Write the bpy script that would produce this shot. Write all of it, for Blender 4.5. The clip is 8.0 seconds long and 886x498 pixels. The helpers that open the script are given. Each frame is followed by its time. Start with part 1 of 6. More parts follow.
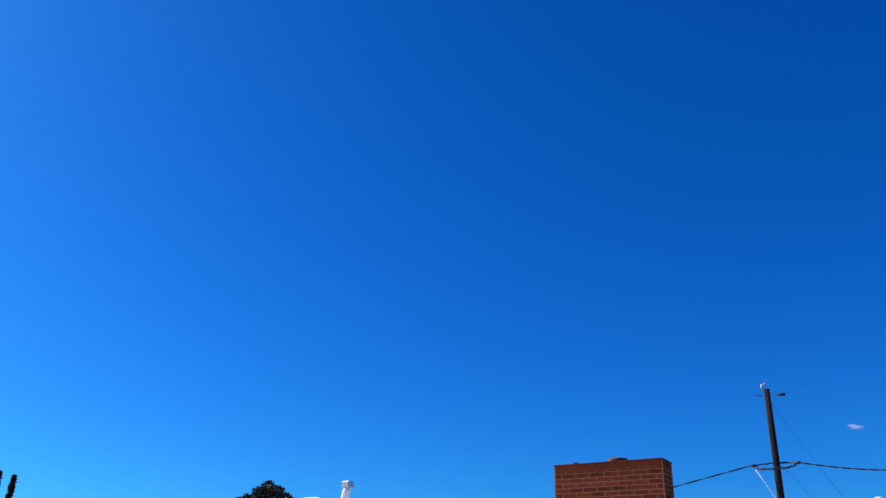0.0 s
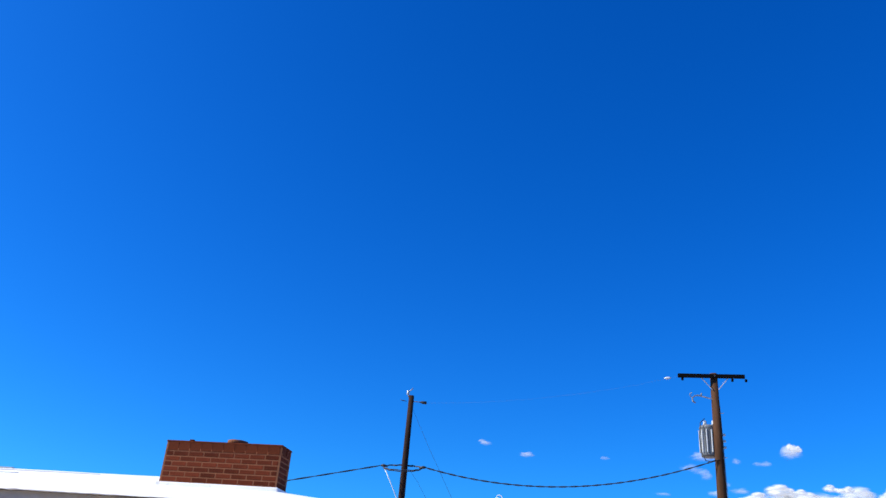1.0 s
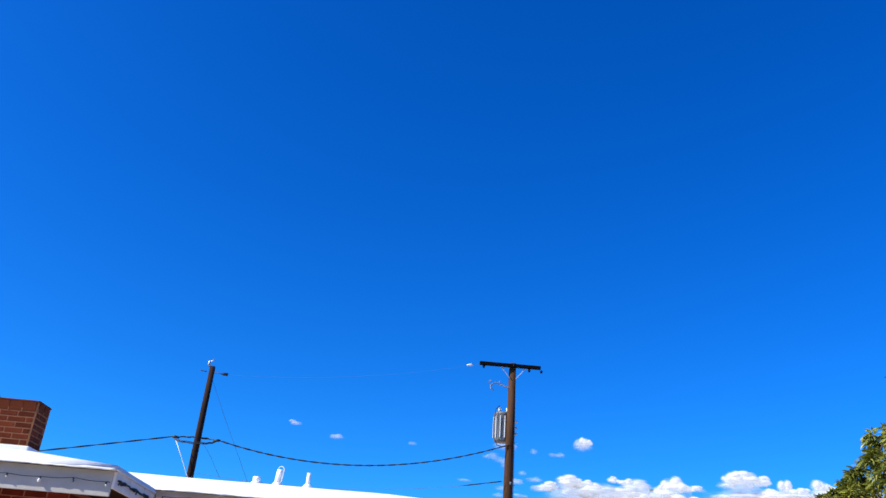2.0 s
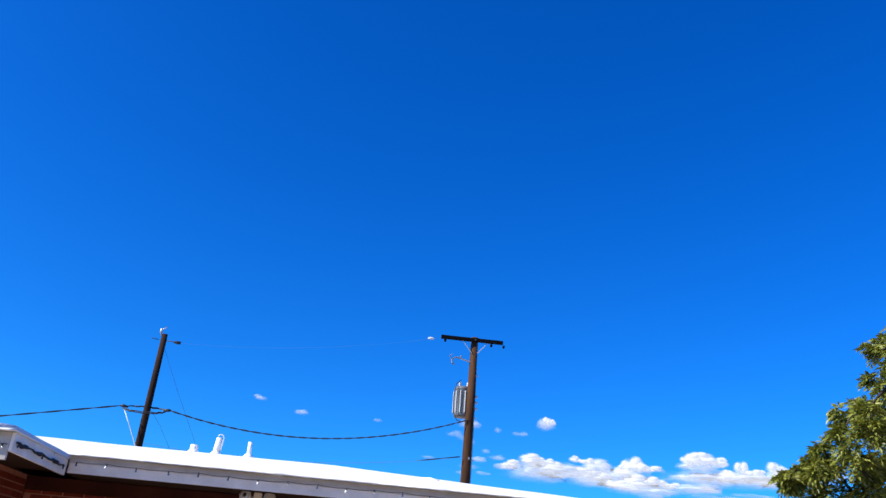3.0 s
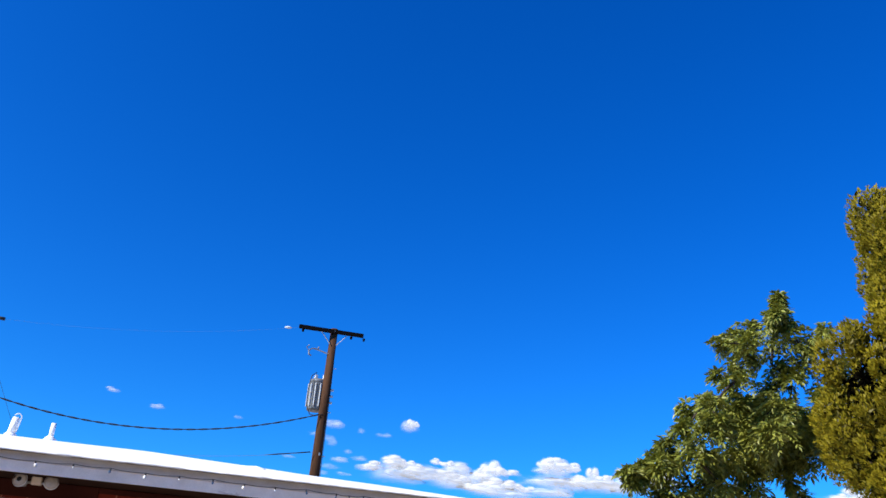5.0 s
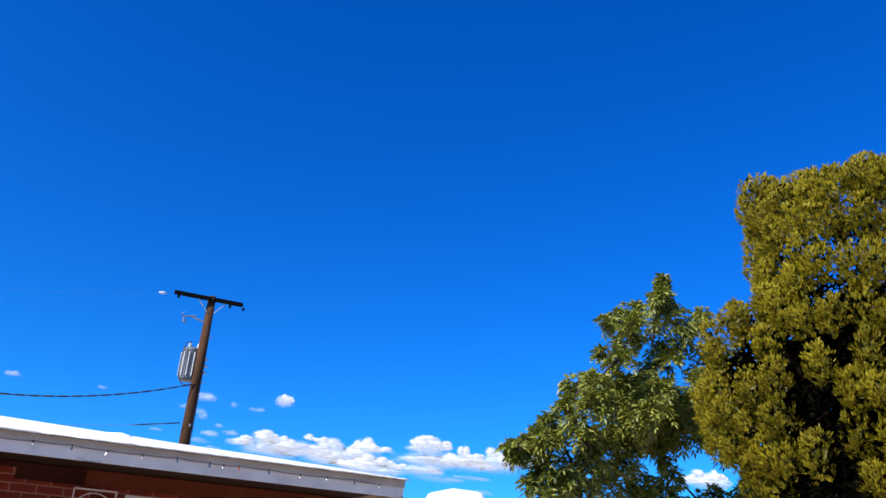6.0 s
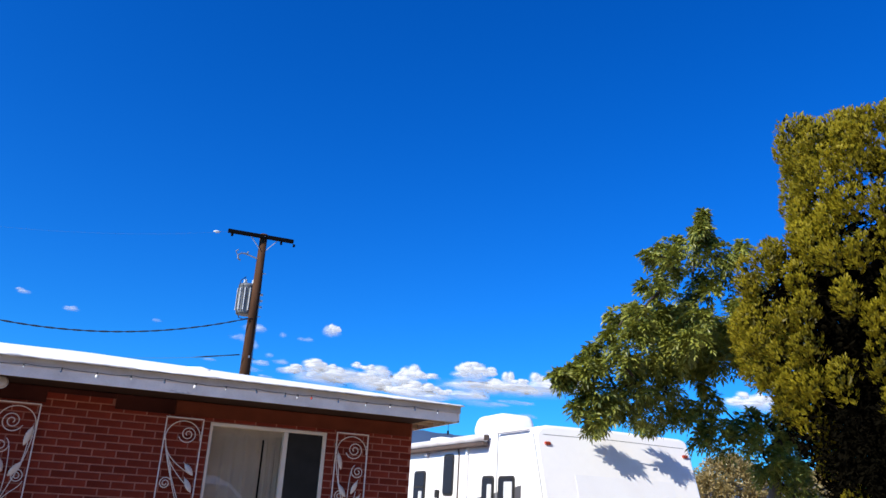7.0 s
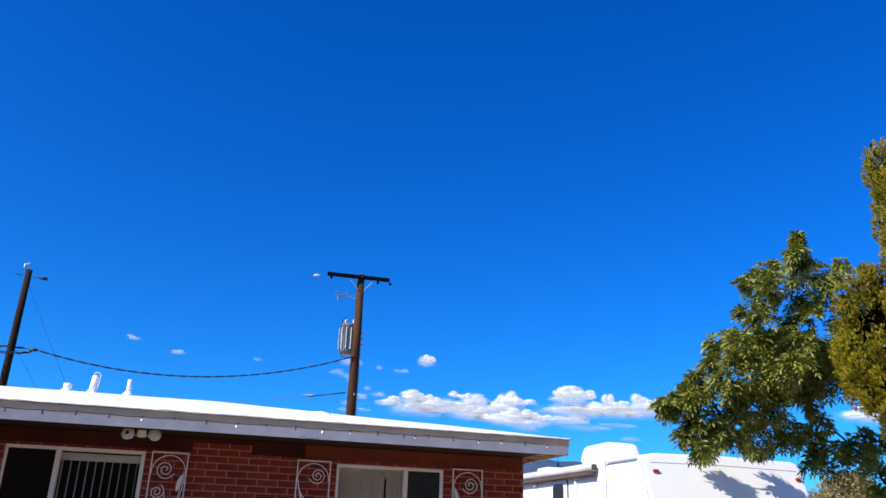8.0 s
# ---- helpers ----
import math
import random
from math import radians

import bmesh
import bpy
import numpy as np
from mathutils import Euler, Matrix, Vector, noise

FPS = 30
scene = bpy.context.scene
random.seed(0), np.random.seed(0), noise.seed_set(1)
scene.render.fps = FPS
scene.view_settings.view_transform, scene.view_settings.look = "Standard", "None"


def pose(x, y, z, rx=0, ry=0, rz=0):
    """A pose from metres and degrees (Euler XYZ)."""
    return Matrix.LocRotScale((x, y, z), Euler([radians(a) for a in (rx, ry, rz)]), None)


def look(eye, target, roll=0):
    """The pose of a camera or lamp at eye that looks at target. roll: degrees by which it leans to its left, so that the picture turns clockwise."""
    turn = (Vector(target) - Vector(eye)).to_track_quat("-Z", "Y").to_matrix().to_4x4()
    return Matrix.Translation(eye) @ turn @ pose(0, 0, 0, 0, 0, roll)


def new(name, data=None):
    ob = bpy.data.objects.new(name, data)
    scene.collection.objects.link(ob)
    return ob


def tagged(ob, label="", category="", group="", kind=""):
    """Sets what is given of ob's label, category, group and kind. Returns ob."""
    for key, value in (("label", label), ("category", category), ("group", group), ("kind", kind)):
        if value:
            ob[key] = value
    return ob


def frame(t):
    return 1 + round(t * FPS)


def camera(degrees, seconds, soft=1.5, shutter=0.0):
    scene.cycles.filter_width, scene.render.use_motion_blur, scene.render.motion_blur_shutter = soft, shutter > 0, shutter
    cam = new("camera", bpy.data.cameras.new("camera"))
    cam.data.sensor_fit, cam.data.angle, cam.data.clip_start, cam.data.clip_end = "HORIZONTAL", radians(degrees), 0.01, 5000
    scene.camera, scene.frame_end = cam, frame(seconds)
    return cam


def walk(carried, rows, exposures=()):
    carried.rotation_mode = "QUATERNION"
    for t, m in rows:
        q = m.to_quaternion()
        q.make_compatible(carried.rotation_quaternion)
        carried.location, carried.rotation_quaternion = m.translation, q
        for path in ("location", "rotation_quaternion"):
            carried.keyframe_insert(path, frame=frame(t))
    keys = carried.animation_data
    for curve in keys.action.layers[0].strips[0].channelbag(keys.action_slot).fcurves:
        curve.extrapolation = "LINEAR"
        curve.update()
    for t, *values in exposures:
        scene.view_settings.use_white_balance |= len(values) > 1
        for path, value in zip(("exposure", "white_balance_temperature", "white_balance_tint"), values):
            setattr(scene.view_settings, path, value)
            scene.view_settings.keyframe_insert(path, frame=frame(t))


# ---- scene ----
cam = camera(58.8, 8.0)
PATH = [
    (0, (-4.098, -9.972, 1.532), (-5.108, -8.469, 2.382), 2.2),
    (0.1, (-4.081, -9.902, 1.539), (-5.0, -8.333, 2.372), 2.6),
    (0.2, (-4.064, -9.832, 1.546), (-4.909, -8.237, 2.407), 3.0),
    (0.3, (-4.048, -9.763, 1.554), (-4.87, -8.161, 2.425), 3.3),
    (0.4, (-4.031, -9.693, 1.561), (-4.783, -8.05, 2.417), 3.7),
    (0.5, (-4.014, -9.623, 1.568), (-4.704, -7.937, 2.393), 4.1),
    (0.6, (-4.0, -9.577, 1.578), (-4.631, -7.861, 2.389), 4.2),
    (0.7, (-3.987, -9.53, 1.588), (-4.563, -7.801, 2.412), 4.3),
    (0.8, (-3.973, -9.484, 1.597), (-4.47, -7.735, 2.431), 4.4),
    (0.9, (-3.96, -9.437, 1.607), (-4.35, -7.679, 2.477), 4.5),
    (1, (-3.946, -9.391, 1.617), (-4.253, -7.612, 2.479), 4.6),
    (1.1, (-3.912, -9.384, 1.607), (-4.11, -7.58, 2.449), 4.2),
    (1.2, (-3.878, -9.376, 1.597), (-4.021, -7.553, 2.407), 3.8),
    (1.3, (-3.845, -9.369, 1.588), (-3.922, -7.543, 2.401), 3.4),
    (1.4, (-3.811, -9.361, 1.578), (-3.859, -7.537, 2.396), 3.0),
    (1.5, (-3.777, -9.354, 1.568), (-3.797, -7.541, 2.411), 2.6),
    (1.6, (-3.734, -9.361, 1.543), (-3.749, -7.557, 2.404), 3.1),
    (1.7, (-3.691, -9.369, 1.518), (-3.664, -7.56, 2.371), 3.6),
    (2.8, (-3.4, -8.599, 1.601), (-3.207, -6.802, 2.458), 4.7),
    (2.9, (-3.358, -8.591, 1.593), (-3.157, -6.778, 2.413), 4.7),
    (3, (-3.316, -8.582, 1.584), (-3.108, -6.766, 2.395), 4.7),
    (3.1, (-3.278, -8.547, 1.588), (-3.046, -6.727, 2.386), 4.8),
    (3.2, (-3.239, -8.511, 1.593), (-3.008, -6.7, 2.408), 4.8),
    (3.3, (-3.201, -8.476, 1.597), (-2.941, -6.671, 2.418), 4.9),
    (3.4, (-3.162, -8.44, 1.602), (-2.886, -6.645, 2.438), 4.9),
    (3.5, (-3.124, -8.405, 1.606), (-2.864, -6.594, 2.414), 5.0),
    (3.6, (-3.108, -8.346, 1.608), (-2.849, -6.531, 2.409), 5.2),
    (3.7, (-3.091, -8.287, 1.611), (-2.809, -6.476, 2.411), 5.5),
    (3.8, (-3.075, -8.227, 1.613), (-2.792, -6.421, 2.424), 5.7),
    (3.9, (-3.058, -8.168, 1.616), (-2.772, -6.37, 2.443), 6.0),
    (4, (-3.042, -8.109, 1.618), (-2.695, -6.334, 2.472), 6.2),
    (4.1, (-3.03, -8.119, 1.614), (-2.628, -6.349, 2.454), 6.0),
    (4.2, (-3.018, -8.129, 1.61), (-2.583, -6.374, 2.465), 5.7),
    (5.3, (-2.791, -7.651, 1.61), (-2.236, -5.911, 2.425), 4.0),
    (5.4, (-2.781, -7.592, 1.615), (-2.205, -5.856, 2.424), 4.0),
    (5.5, (-2.771, -7.533, 1.62), (-2.169, -5.814, 2.446), 4.1),
    (5.6, (-2.781, -7.531, 1.615), (-2.084, -5.861, 2.467), 4.0),
    (5.7, (-2.792, -7.529, 1.61), (-2.019, -5.901, 2.479), 3.9),
    (5.8, (-2.802, -7.526, 1.606), (-1.974, -5.908, 2.44), 3.9),
    (5.9, (-2.813, -7.524, 1.601), (-2.012, -5.888, 2.427), 3.8),
    (6, (-2.823, -7.522, 1.596), (-2.029, -5.872, 2.401), 3.7),
    (6.1, (-2.843, -7.564, 1.593), (-2.064, -5.898, 2.379), 3.8),
    (6.2, (-2.863, -7.605, 1.591), (-2.11, -5.916, 2.351), 3.9),
    (6.3, (-2.883, -7.647, 1.588), (-2.2, -5.917, 2.325), 4.0),
    (6.4, (-2.903, -7.688, 1.586), (-2.219, -5.954, 2.31), 4.1),
    (6.5, (-2.923, -7.73, 1.583), (-2.249, -5.985, 2.292), 4.2),
    (6.6, (-2.961, -7.771, 1.575), (-2.266, -6.027, 2.264), 4.0),
    (6.7, (-3.0, -7.812, 1.567), (-2.266, -6.072, 2.225), 3.9),
    (6.8, (-3.038, -7.854, 1.558), (-2.289, -6.119, 2.215), 3.7),
    (6.9, (-3.077, -7.895, 1.55), (-2.308, -6.165, 2.196), 3.6),
    (7, (-3.115, -7.936, 1.542), (-2.379, -6.187, 2.173), 3.4),
    (7.1, (-3.151, -7.987, 1.544), (-2.371, -6.248, 2.149), 3.5),
    (7.2, (-3.187, -8.038, 1.545), (-2.509, -6.262, 2.166), 3.6),
    (7.3, (-3.223, -8.089, 1.547), (-2.578, -6.312, 2.199), 3.6),
    (7.4, (-3.259, -8.14, 1.548), (-2.63, -6.36, 2.21), 3.7),
    (7.5, (-3.295, -8.191, 1.55), (-2.761, -6.392, 2.243), 3.8),
    (7.6, (-3.319, -8.231, 1.552), (-2.76, -6.443, 2.253), 3.4),
    (7.7, (-3.343, -8.271, 1.553), (-2.796, -6.484, 2.266), 3.1),
    (7.8, (-3.366, -8.31, 1.555), (-2.818, -6.532, 2.287), 2.7),
    (7.9, (-3.39, -8.35, 1.556), (-2.83, -6.575, 2.287), 2.4),
    (8, (-3.414, -8.39, 1.558), (-2.898, -6.583, 2.243), 2.0),
]
walk(cam, [(t, look(eye, target, roll)) for t, eye, target, roll in PATH], [(0, 0.04), (0.5, 0.22), (1, 0.46), (3, 0.54), (4, 0.48), (6, 0.54), (7, 0.42), (8, 0.42)])

# ---- light ----
SUN_FROM = Vector((-0.77, -0.25, 0.59)).normalized()
sun_data = bpy.data.lights.new("sun", "SUN")
sun_data.energy, sun_data.angle, sun_data.color = 5.0, radians(0.53), (1.0, 0.93, 0.82)
sun = new("sun", sun_data)
sun.matrix_world = look(SUN_FROM * 60, (0, 0, 0))

world = bpy.data.worlds.new("world")
scene.world = world
world.use_nodes = True
wn, wl = world.node_tree.nodes, world.node_tree.links
sky = wn.new("ShaderNodeTexSky")
sky.sky_type = "NISHITA"
sky.sun_disc = False
sky.sun_elevation = math.asin(SUN_FROM.z)
sky.sun_rotation = math.atan2(SUN_FROM.x, SUN_FROM.y)
sky.altitude, sky.air_density, sky.dust_density, sky.ozone_density = 800, 1.0, 1.5, 3.0
tone = wn.new("ShaderNodeHueSaturation")
tone.inputs["Saturation"].default_value = 1.4
tint = wn.new("ShaderNodeMix")
tint.data_type, tint.blend_type = "RGBA", "MULTIPLY"
tint.inputs["Factor"].default_value = 1.0
tint.inputs["B"].default_value = (0.22, 0.98, 1.70, 1)
wl.new(sky.outputs[0], tone.inputs["Color"])
wl.new(tone.outputs[0], tint.inputs["A"])
wl.new(tint.outputs["Result"], wn["Background"].inputs[0])
wn["Background"].inputs[1].default_value = 0.089


# ---- materials ----
def material(name, color, rough=0.6, metal=0.0, noise_scale=6.0, vary=0.25, bump=0.2, fine=90.0, spec=0.4, random_value=0.0, island=False, stretch=1.0, wear=None):
    """A painted, stained or worn surface: base colour varied at two scales, with fine relief."""
    m = bpy.data.materials.new(name)
    m.use_nodes = True
    n, l = m.node_tree.nodes, m.node_tree.links
    b = n["Principled BSDF"]
    b.inputs["Roughness"].default_value = rough
    b.inputs["Metallic"].default_value = metal
    b.inputs["Specular IOR Level"].default_value = spec
    tc = n.new("ShaderNodeTexCoord")
    big, small = n.new("ShaderNodeTexNoise"), n.new("ShaderNodeTexNoise")
    big.inputs["Scale"].default_value, big.inputs["Detail"].default_value = noise_scale, 5
    small.inputs["Scale"].default_value, small.inputs["Detail"].default_value = fine, 3
    place = n.new("ShaderNodeMapping")
    place.inputs["Scale"].default_value = (1, 1, stretch)
    l.new(tc.outputs["Object"], place.inputs["Vector"])
    l.new(place.outputs[0], big.inputs["Vector"])
    l.new(place.outputs[0], small.inputs["Vector"])
    mixn = n.new("ShaderNodeMath")
    mixn.operation = "MULTIPLY_ADD"
    l.new(small.outputs[0], mixn.inputs[0])
    mixn.inputs[1].default_value = 0.35
    l.new(big.outputs[0], mixn.inputs[2])
    fac = mixn.outputs[0]
    if random_value:
        if island:
            src = n.new("ShaderNodeNewGeometry").outputs["Random Per Island"]
        else:
            src = n.new("ShaderNodeObjectInfo").outputs["Random"]
        addr = n.new("ShaderNodeMath")
        addr.operation = "MULTIPLY_ADD"
        l.new(src, addr.inputs[0])
        addr.inputs[1].default_value = random_value
        l.new(fac, addr.inputs[2])
        fac = addr.outputs[0]
    mid = 0.675 + random_value / 2
    span = 0.3 + random_value / 2
    ramp = n.new("ShaderNodeMapRange")
    l.new(fac, ramp.inputs["Value"])
    ramp.inputs["From Min"].default_value, ramp.inputs["From Max"].default_value = mid - span, mid + span
    ramp.inputs["To Min"].default_value, ramp.inputs["To Max"].default_value = 1 - vary, 1 + vary
    mul = n.new("ShaderNodeVectorMath")
    mul.operation = "SCALE"
    mul.inputs[0].default_value = color
    l.new(ramp.outputs[0], mul.inputs["Scale"])
    paint = mul.outputs[0]
    if wear:
        worn, limit, scale, along = wear
        spread = n.new("ShaderNodeMapping")
        spread.inputs["Scale"].default_value = (along, 1, 1)
        l.new(tc.outputs["Object"], spread.inputs["Vector"])
        flakes = n.new("ShaderNodeTexNoise")
        flakes.inputs["Scale"].default_value, flakes.inputs["Detail"].default_value = scale, 7
        flakes.inputs["Roughness"].default_value = 0.65
        l.new(spread.outputs[0], flakes.inputs["Vector"])
        bare = n.new("ShaderNodeMapRange")
        bare.inputs["From Min"].default_value, bare.inputs["From Max"].default_value = limit, limit + 0.05
        l.new(flakes.outputs[0], bare.inputs["Value"])
        peel = n.new("ShaderNodeMix")
        peel.data_type = "RGBA"
        peel.inputs["B"].default_value = (*worn, 1)
        l.new(bare.outputs[0], peel.inputs["Factor"])
        l.new(paint, peel.inputs["A"])
        paint = peel.outputs["Result"]
    l.new(paint, b.inputs["Base Color"])
    if bump:
        bp = n.new("ShaderNodeBump")
        bp.inputs["Strength"].default_value, bp.inputs["Distance"].default_value = bump, 0.01
        l.new(mixn.outputs[0], bp.inputs["Height"])
        l.new(bp.outputs[0], b.inputs["Normal"])
    return m


def leaf_material(name, dark, light, through_color, thin=0.3, shine=0.06, speckle=1.0):
    m = bpy.data.materials.new(name)
    m.use_nodes = True
    n, l = m.node_tree.nodes, m.node_tree.links
    n.remove(n["Principled BSDF"])
    geo = n.new("ShaderNodeNewGeometry")
    tc = n.new("ShaderNodeTexCoord")
    patch = n.new("ShaderNodeTexNoise")
    patch.inputs["Scale"].default_value = 2.2
    l.new(tc.outputs["Object"], patch.inputs["Vector"])
    add = n.new("ShaderNodeMath")
    add.operation = "MULTIPLY_ADD"
    l.new(patch.outputs[0], add.inputs[0])
    add.inputs[1].default_value = 1.6
    fleck = n.new("ShaderNodeMath")
    fleck.operation = "MULTIPLY_ADD"
    fleck.inputs[1].default_value, fleck.inputs[2].default_value = speckle, 0.5 * (1 - speckle)
    l.new(geo.outputs["Random Per Island"], fleck.inputs[0])
    l.new(fleck.outputs[0], add.inputs[2])
    ramp = n.new("ShaderNodeValToRGB")
    ramp.color_ramp.elements[0].position, ramp.color_ramp.elements[1].position = 0.25, 0.85
    ramp.color_ramp.elements[0].color, ramp.color_ramp.elements[1].color = (*dark, 1), (*light, 1)
    half = n.new("ShaderNodeMath")
    half.operation = "MULTIPLY"
    half.inputs[1].default_value = 0.42
    l.new(add.outputs[0], half.inputs[0])
    l.new(half.outputs[0], ramp.inputs[0])
    d, t, g = n.new("ShaderNodeBsdfDiffuse"), n.new("ShaderNodeBsdfTranslucent"), n.new("ShaderNodeBsdfGlossy")
    l.new(ramp.outputs[0], d.inputs[0])
    t.inputs[0].default_value = (*through_color, 1)
    g.inputs["Roughness"].default_value = 0.45
    g.inputs[0].default_value = (0.8, 0.8, 0.8, 1)
    m1, m2 = n.new("ShaderNodeMixShader"), n.new("ShaderNodeMixShader")
    m1.inputs[0].default_value, m2.inputs[0].default_value = thin, shine
    l.new(d.outputs[0], m1.inputs[1])
    l.new(t.outputs[0], m1.inputs[2])
    l.new(m1.outputs[0], m2.inputs[1])
    l.new(g.outputs[0], m2.inputs[2])
    l.new(m2.outputs[0], n["Material Output"].inputs[0])
    return m


def glass_material(name, tint, gloss=0.05):
    m = bpy.data.materials.new(name)
    m.use_nodes = True
    n, l = m.node_tree.nodes, m.node_tree.links
    n.remove(n["Principled BSDF"])
    tr, gl = n.new("ShaderNodeBsdfTransparent"), n.new("ShaderNodeBsdfGlossy")
    tr.inputs[0].default_value = (*tint, 1)
    gl.inputs["Roughness"].default_value = gloss
    facing = n.new("ShaderNodeLayerWeight")
    steep = n.new("ShaderNodeMath")
    steep.operation = "POWER"
    steep.inputs[1].default_value = 5.0
    l.new(facing.outputs["Facing"], steep.inputs[0])
    fr = n.new("ShaderNodeMath")
    fr.operation = "MULTIPLY_ADD"
    fr.inputs[1].default_value, fr.inputs[2].default_value = 0.90, 0.10
    l.new(steep.outputs[0], fr.inputs[0])
    mx = n.new("ShaderNodeMixShader")
    l.new(fr.outputs[0], mx.inputs[0])
    l.new(tr.outputs[0], mx.inputs[1])
    l.new(gl.outputs[0], mx.inputs[2])
    l.new(mx.outputs[0], n["Material Output"].inputs[0])
    return m


def cloud_material(name, thick, low, high, scale, edge_gain):
    """White vapour whose glow stands in for light scattered inside it; the density of a puff thins towards its rim."""
    m = bpy.data.materials.new(name)
    m.use_nodes = True
    n, l = m.node_tree.nodes, m.node_tree.links
    b = n["Principled BSDF"]
    b.inputs["Base Color"].default_value = (0.40, 0.39, 0.39, 1)
    b.inputs["Roughness"].default_value = 1
    b.inputs["Specular IOR Level"].default_value = 0
    b.inputs["Emission Color"].default_value = (0.80, 0.86, 1.0, 1)
    b.inputs["Emission Strength"].default_value = 0.42
    density = n.new("ShaderNodeAttribute")
    density.attribute_name = "vapour"
    tc = n.new("ShaderNodeTexCoord")
    tex = n.new("ShaderNodeTexNoise")
    tex.inputs["Scale"].default_value, tex.inputs["Detail"].default_value = scale, 4
    l.new(tc.outputs["Object"], tex.inputs["Vector"])
    add = n.new("ShaderNodeMath")
    add.operation = "MULTIPLY_ADD"
    l.new(tex.outputs[0], add.inputs[0])
    add.inputs[1].default_value = 0.9
    l.new(density.outputs["Fac"], add.inputs[2])
    mr = n.new("ShaderNodeMapRange")
    mr.interpolation_type = "SMOOTHSTEP"
    mr.inputs["From Min"].default_value, mr.inputs["From Max"].default_value = low, high
    mr.inputs["To Min"].default_value, mr.inputs["To Max"].default_value = 0.0, thick
    l.new(add.outputs[0], mr.inputs["Value"])
    edge = n.new("ShaderNodeMath")
    edge.operation = "MULTIPLY"
    edge.use_clamp = True
    rim = n.new("ShaderNodeMath")
    rim.operation, rim.use_clamp = "MULTIPLY", True
    rim.inputs[1].default_value = edge_gain
    l.new(density.outputs["Fac"], rim.inputs[0])
    l.new(rim.outputs[0], edge.inputs[0])
    l.new(mr.outputs[0], edge.inputs[1])
    l.new(edge.outputs[0], b.inputs["Alpha"])
    return m


M_brick = material("red_brick", (0.200, 0.031, 0.016), 0.85, noise_scale=9, vary=0.5, bump=0.5, random_value=0.5, spec=0.08)
M_brickwork = material("red_brick_joined", (0.200, 0.031, 0.016), 0.85, noise_scale=9, vary=0.5, bump=0.5, random_value=0.5, island=True, spec=0.08)
M_chimney_brick = material("sun_bleached_brick", (0.100, 0.0205, 0.0085), 0.9, noise_scale=9, vary=0.7, bump=0.6, random_value=0.6, spec=0.08)
M_soldier_brick = material("dark_weathered_brick", (0.095, 0.022, 0.0085), 0.9, noise_scale=9, vary=0.6, bump=0.6, random_value=0.15, spec=0.08)
M_mortar = material("mortar", (0.41, 0.150, 0.095), 0.95, noise_scale=20, vary=0.2, bump=0.6, spec=0.08)
M_chimney_mortar = material("pale_mortar", (0.22, 0.090, 0.045), 0.95, noise_scale=20, vary=0.2, bump=0.6, spec=0.08)
M_roof = material("white_roof_coating", (0.84, 0.84, 0.82), 0.75, noise_scale=1.6, vary=0.08, bump=0.6, fine=25, wear=((0.60, 0.58, 0.54), 0.66, 2.2, 1.0))
M_vent = material("pale_gray_sheet_metal", (0.60, 0.62, 0.64), 0.5, noise_scale=9, vary=0.2, bump=0.1)
M_fascia = material("weathered_white_paint", (0.88, 0.81, 0.73), 0.7, noise_scale=5, vary=0.18, bump=0.25, wear=((0.30, 0.26, 0.22), 0.62, 7.0, 0.22))
M_fascia_gray = material("weathered_gray_paint", (0.50, 0.47, 0.43), 0.75, noise_scale=4, vary=0.16, bump=0.3, wear=((0.28, 0.25, 0.21), 0.66, 6.0, 0.15))
M_drip = material("weathered_trim_board", (0.56, 0.50, 0.44), 0.8, noise_scale=4, vary=0.25, bump=0.4, wear=((0.62, 0.58, 0.52), 0.60, 5.0, 0.12))
# Kept dark so eave shade deepens: less light bounces onto the top bricks.
M_soffit = material("darkened_soffit", (0.055, 0.030, 0.020), 0.8, noise_scale=5, vary=0.2, bump=0.2, spec=0.08)
M_lintel = material("brown_painted_board", (0.155, 0.036, 0.016), 0.65, noise_scale=3, vary=0.45, bump=0.2, spec=0.08)
M_lintel_dark = material("dark_header_brown", (0.056, 0.014, 0.009), 0.7, noise_scale=3, vary=0.5, bump=0.2, spec=0.08)
M_rafter = material("bare_rafter_wood", (0.45, 0.32, 0.20), 0.8, noise_scale=8, vary=0.3, bump=0.3)
M_frame = material("cream_aluminium", (0.82, 0.68, 0.51), 0.45, noise_scale=6, vary=0.1, bump=0.05)
M_white_iron = material("white_painted_iron", (0.86, 0.72, 0.58), 0.5, noise_scale=30, vary=0.15, bump=0.2)
M_curtain = material("pale_curtain", (0.84, 0.73, 0.58), 0.9, noise_scale=4, vary=0.12, bump=0.2)
M_blind = material("vertical_blind_vinyl", (0.72, 0.68, 0.60), 0.6, noise_scale=5, vary=0.1, bump=0.05)
# Near-black colour stands in for the unlit room behind the windows.
M_unlit_room = material("unlit_room_dark", (0.03, 0.024, 0.02), 0.9, noise_scale=3, vary=0.2, bump=0.0)
M_screen = material("insect_screen", (0.013, 0.009, 0.007), 0.9, noise_scale=5, vary=0.3, bump=0.3, fine=400, spec=0.05)
# Lighter copy of the screen: the second window's brighter light, put in colour.
M_lit_screen = material("lit_insect_screen", (0.036, 0.033, 0.027), 0.9, noise_scale=5, vary=0.3, bump=0.3, fine=400, spec=0.05)
M_glass = glass_material("window_glass", (0.98, 0.975, 0.96), 0.004)
M_pole = material("creosoted_wood", (0.058, 0.028, 0.015), 0.9, noise_scale=5, vary=0.85, bump=0.9, fine=26, stretch=0.12, spec=0.1)
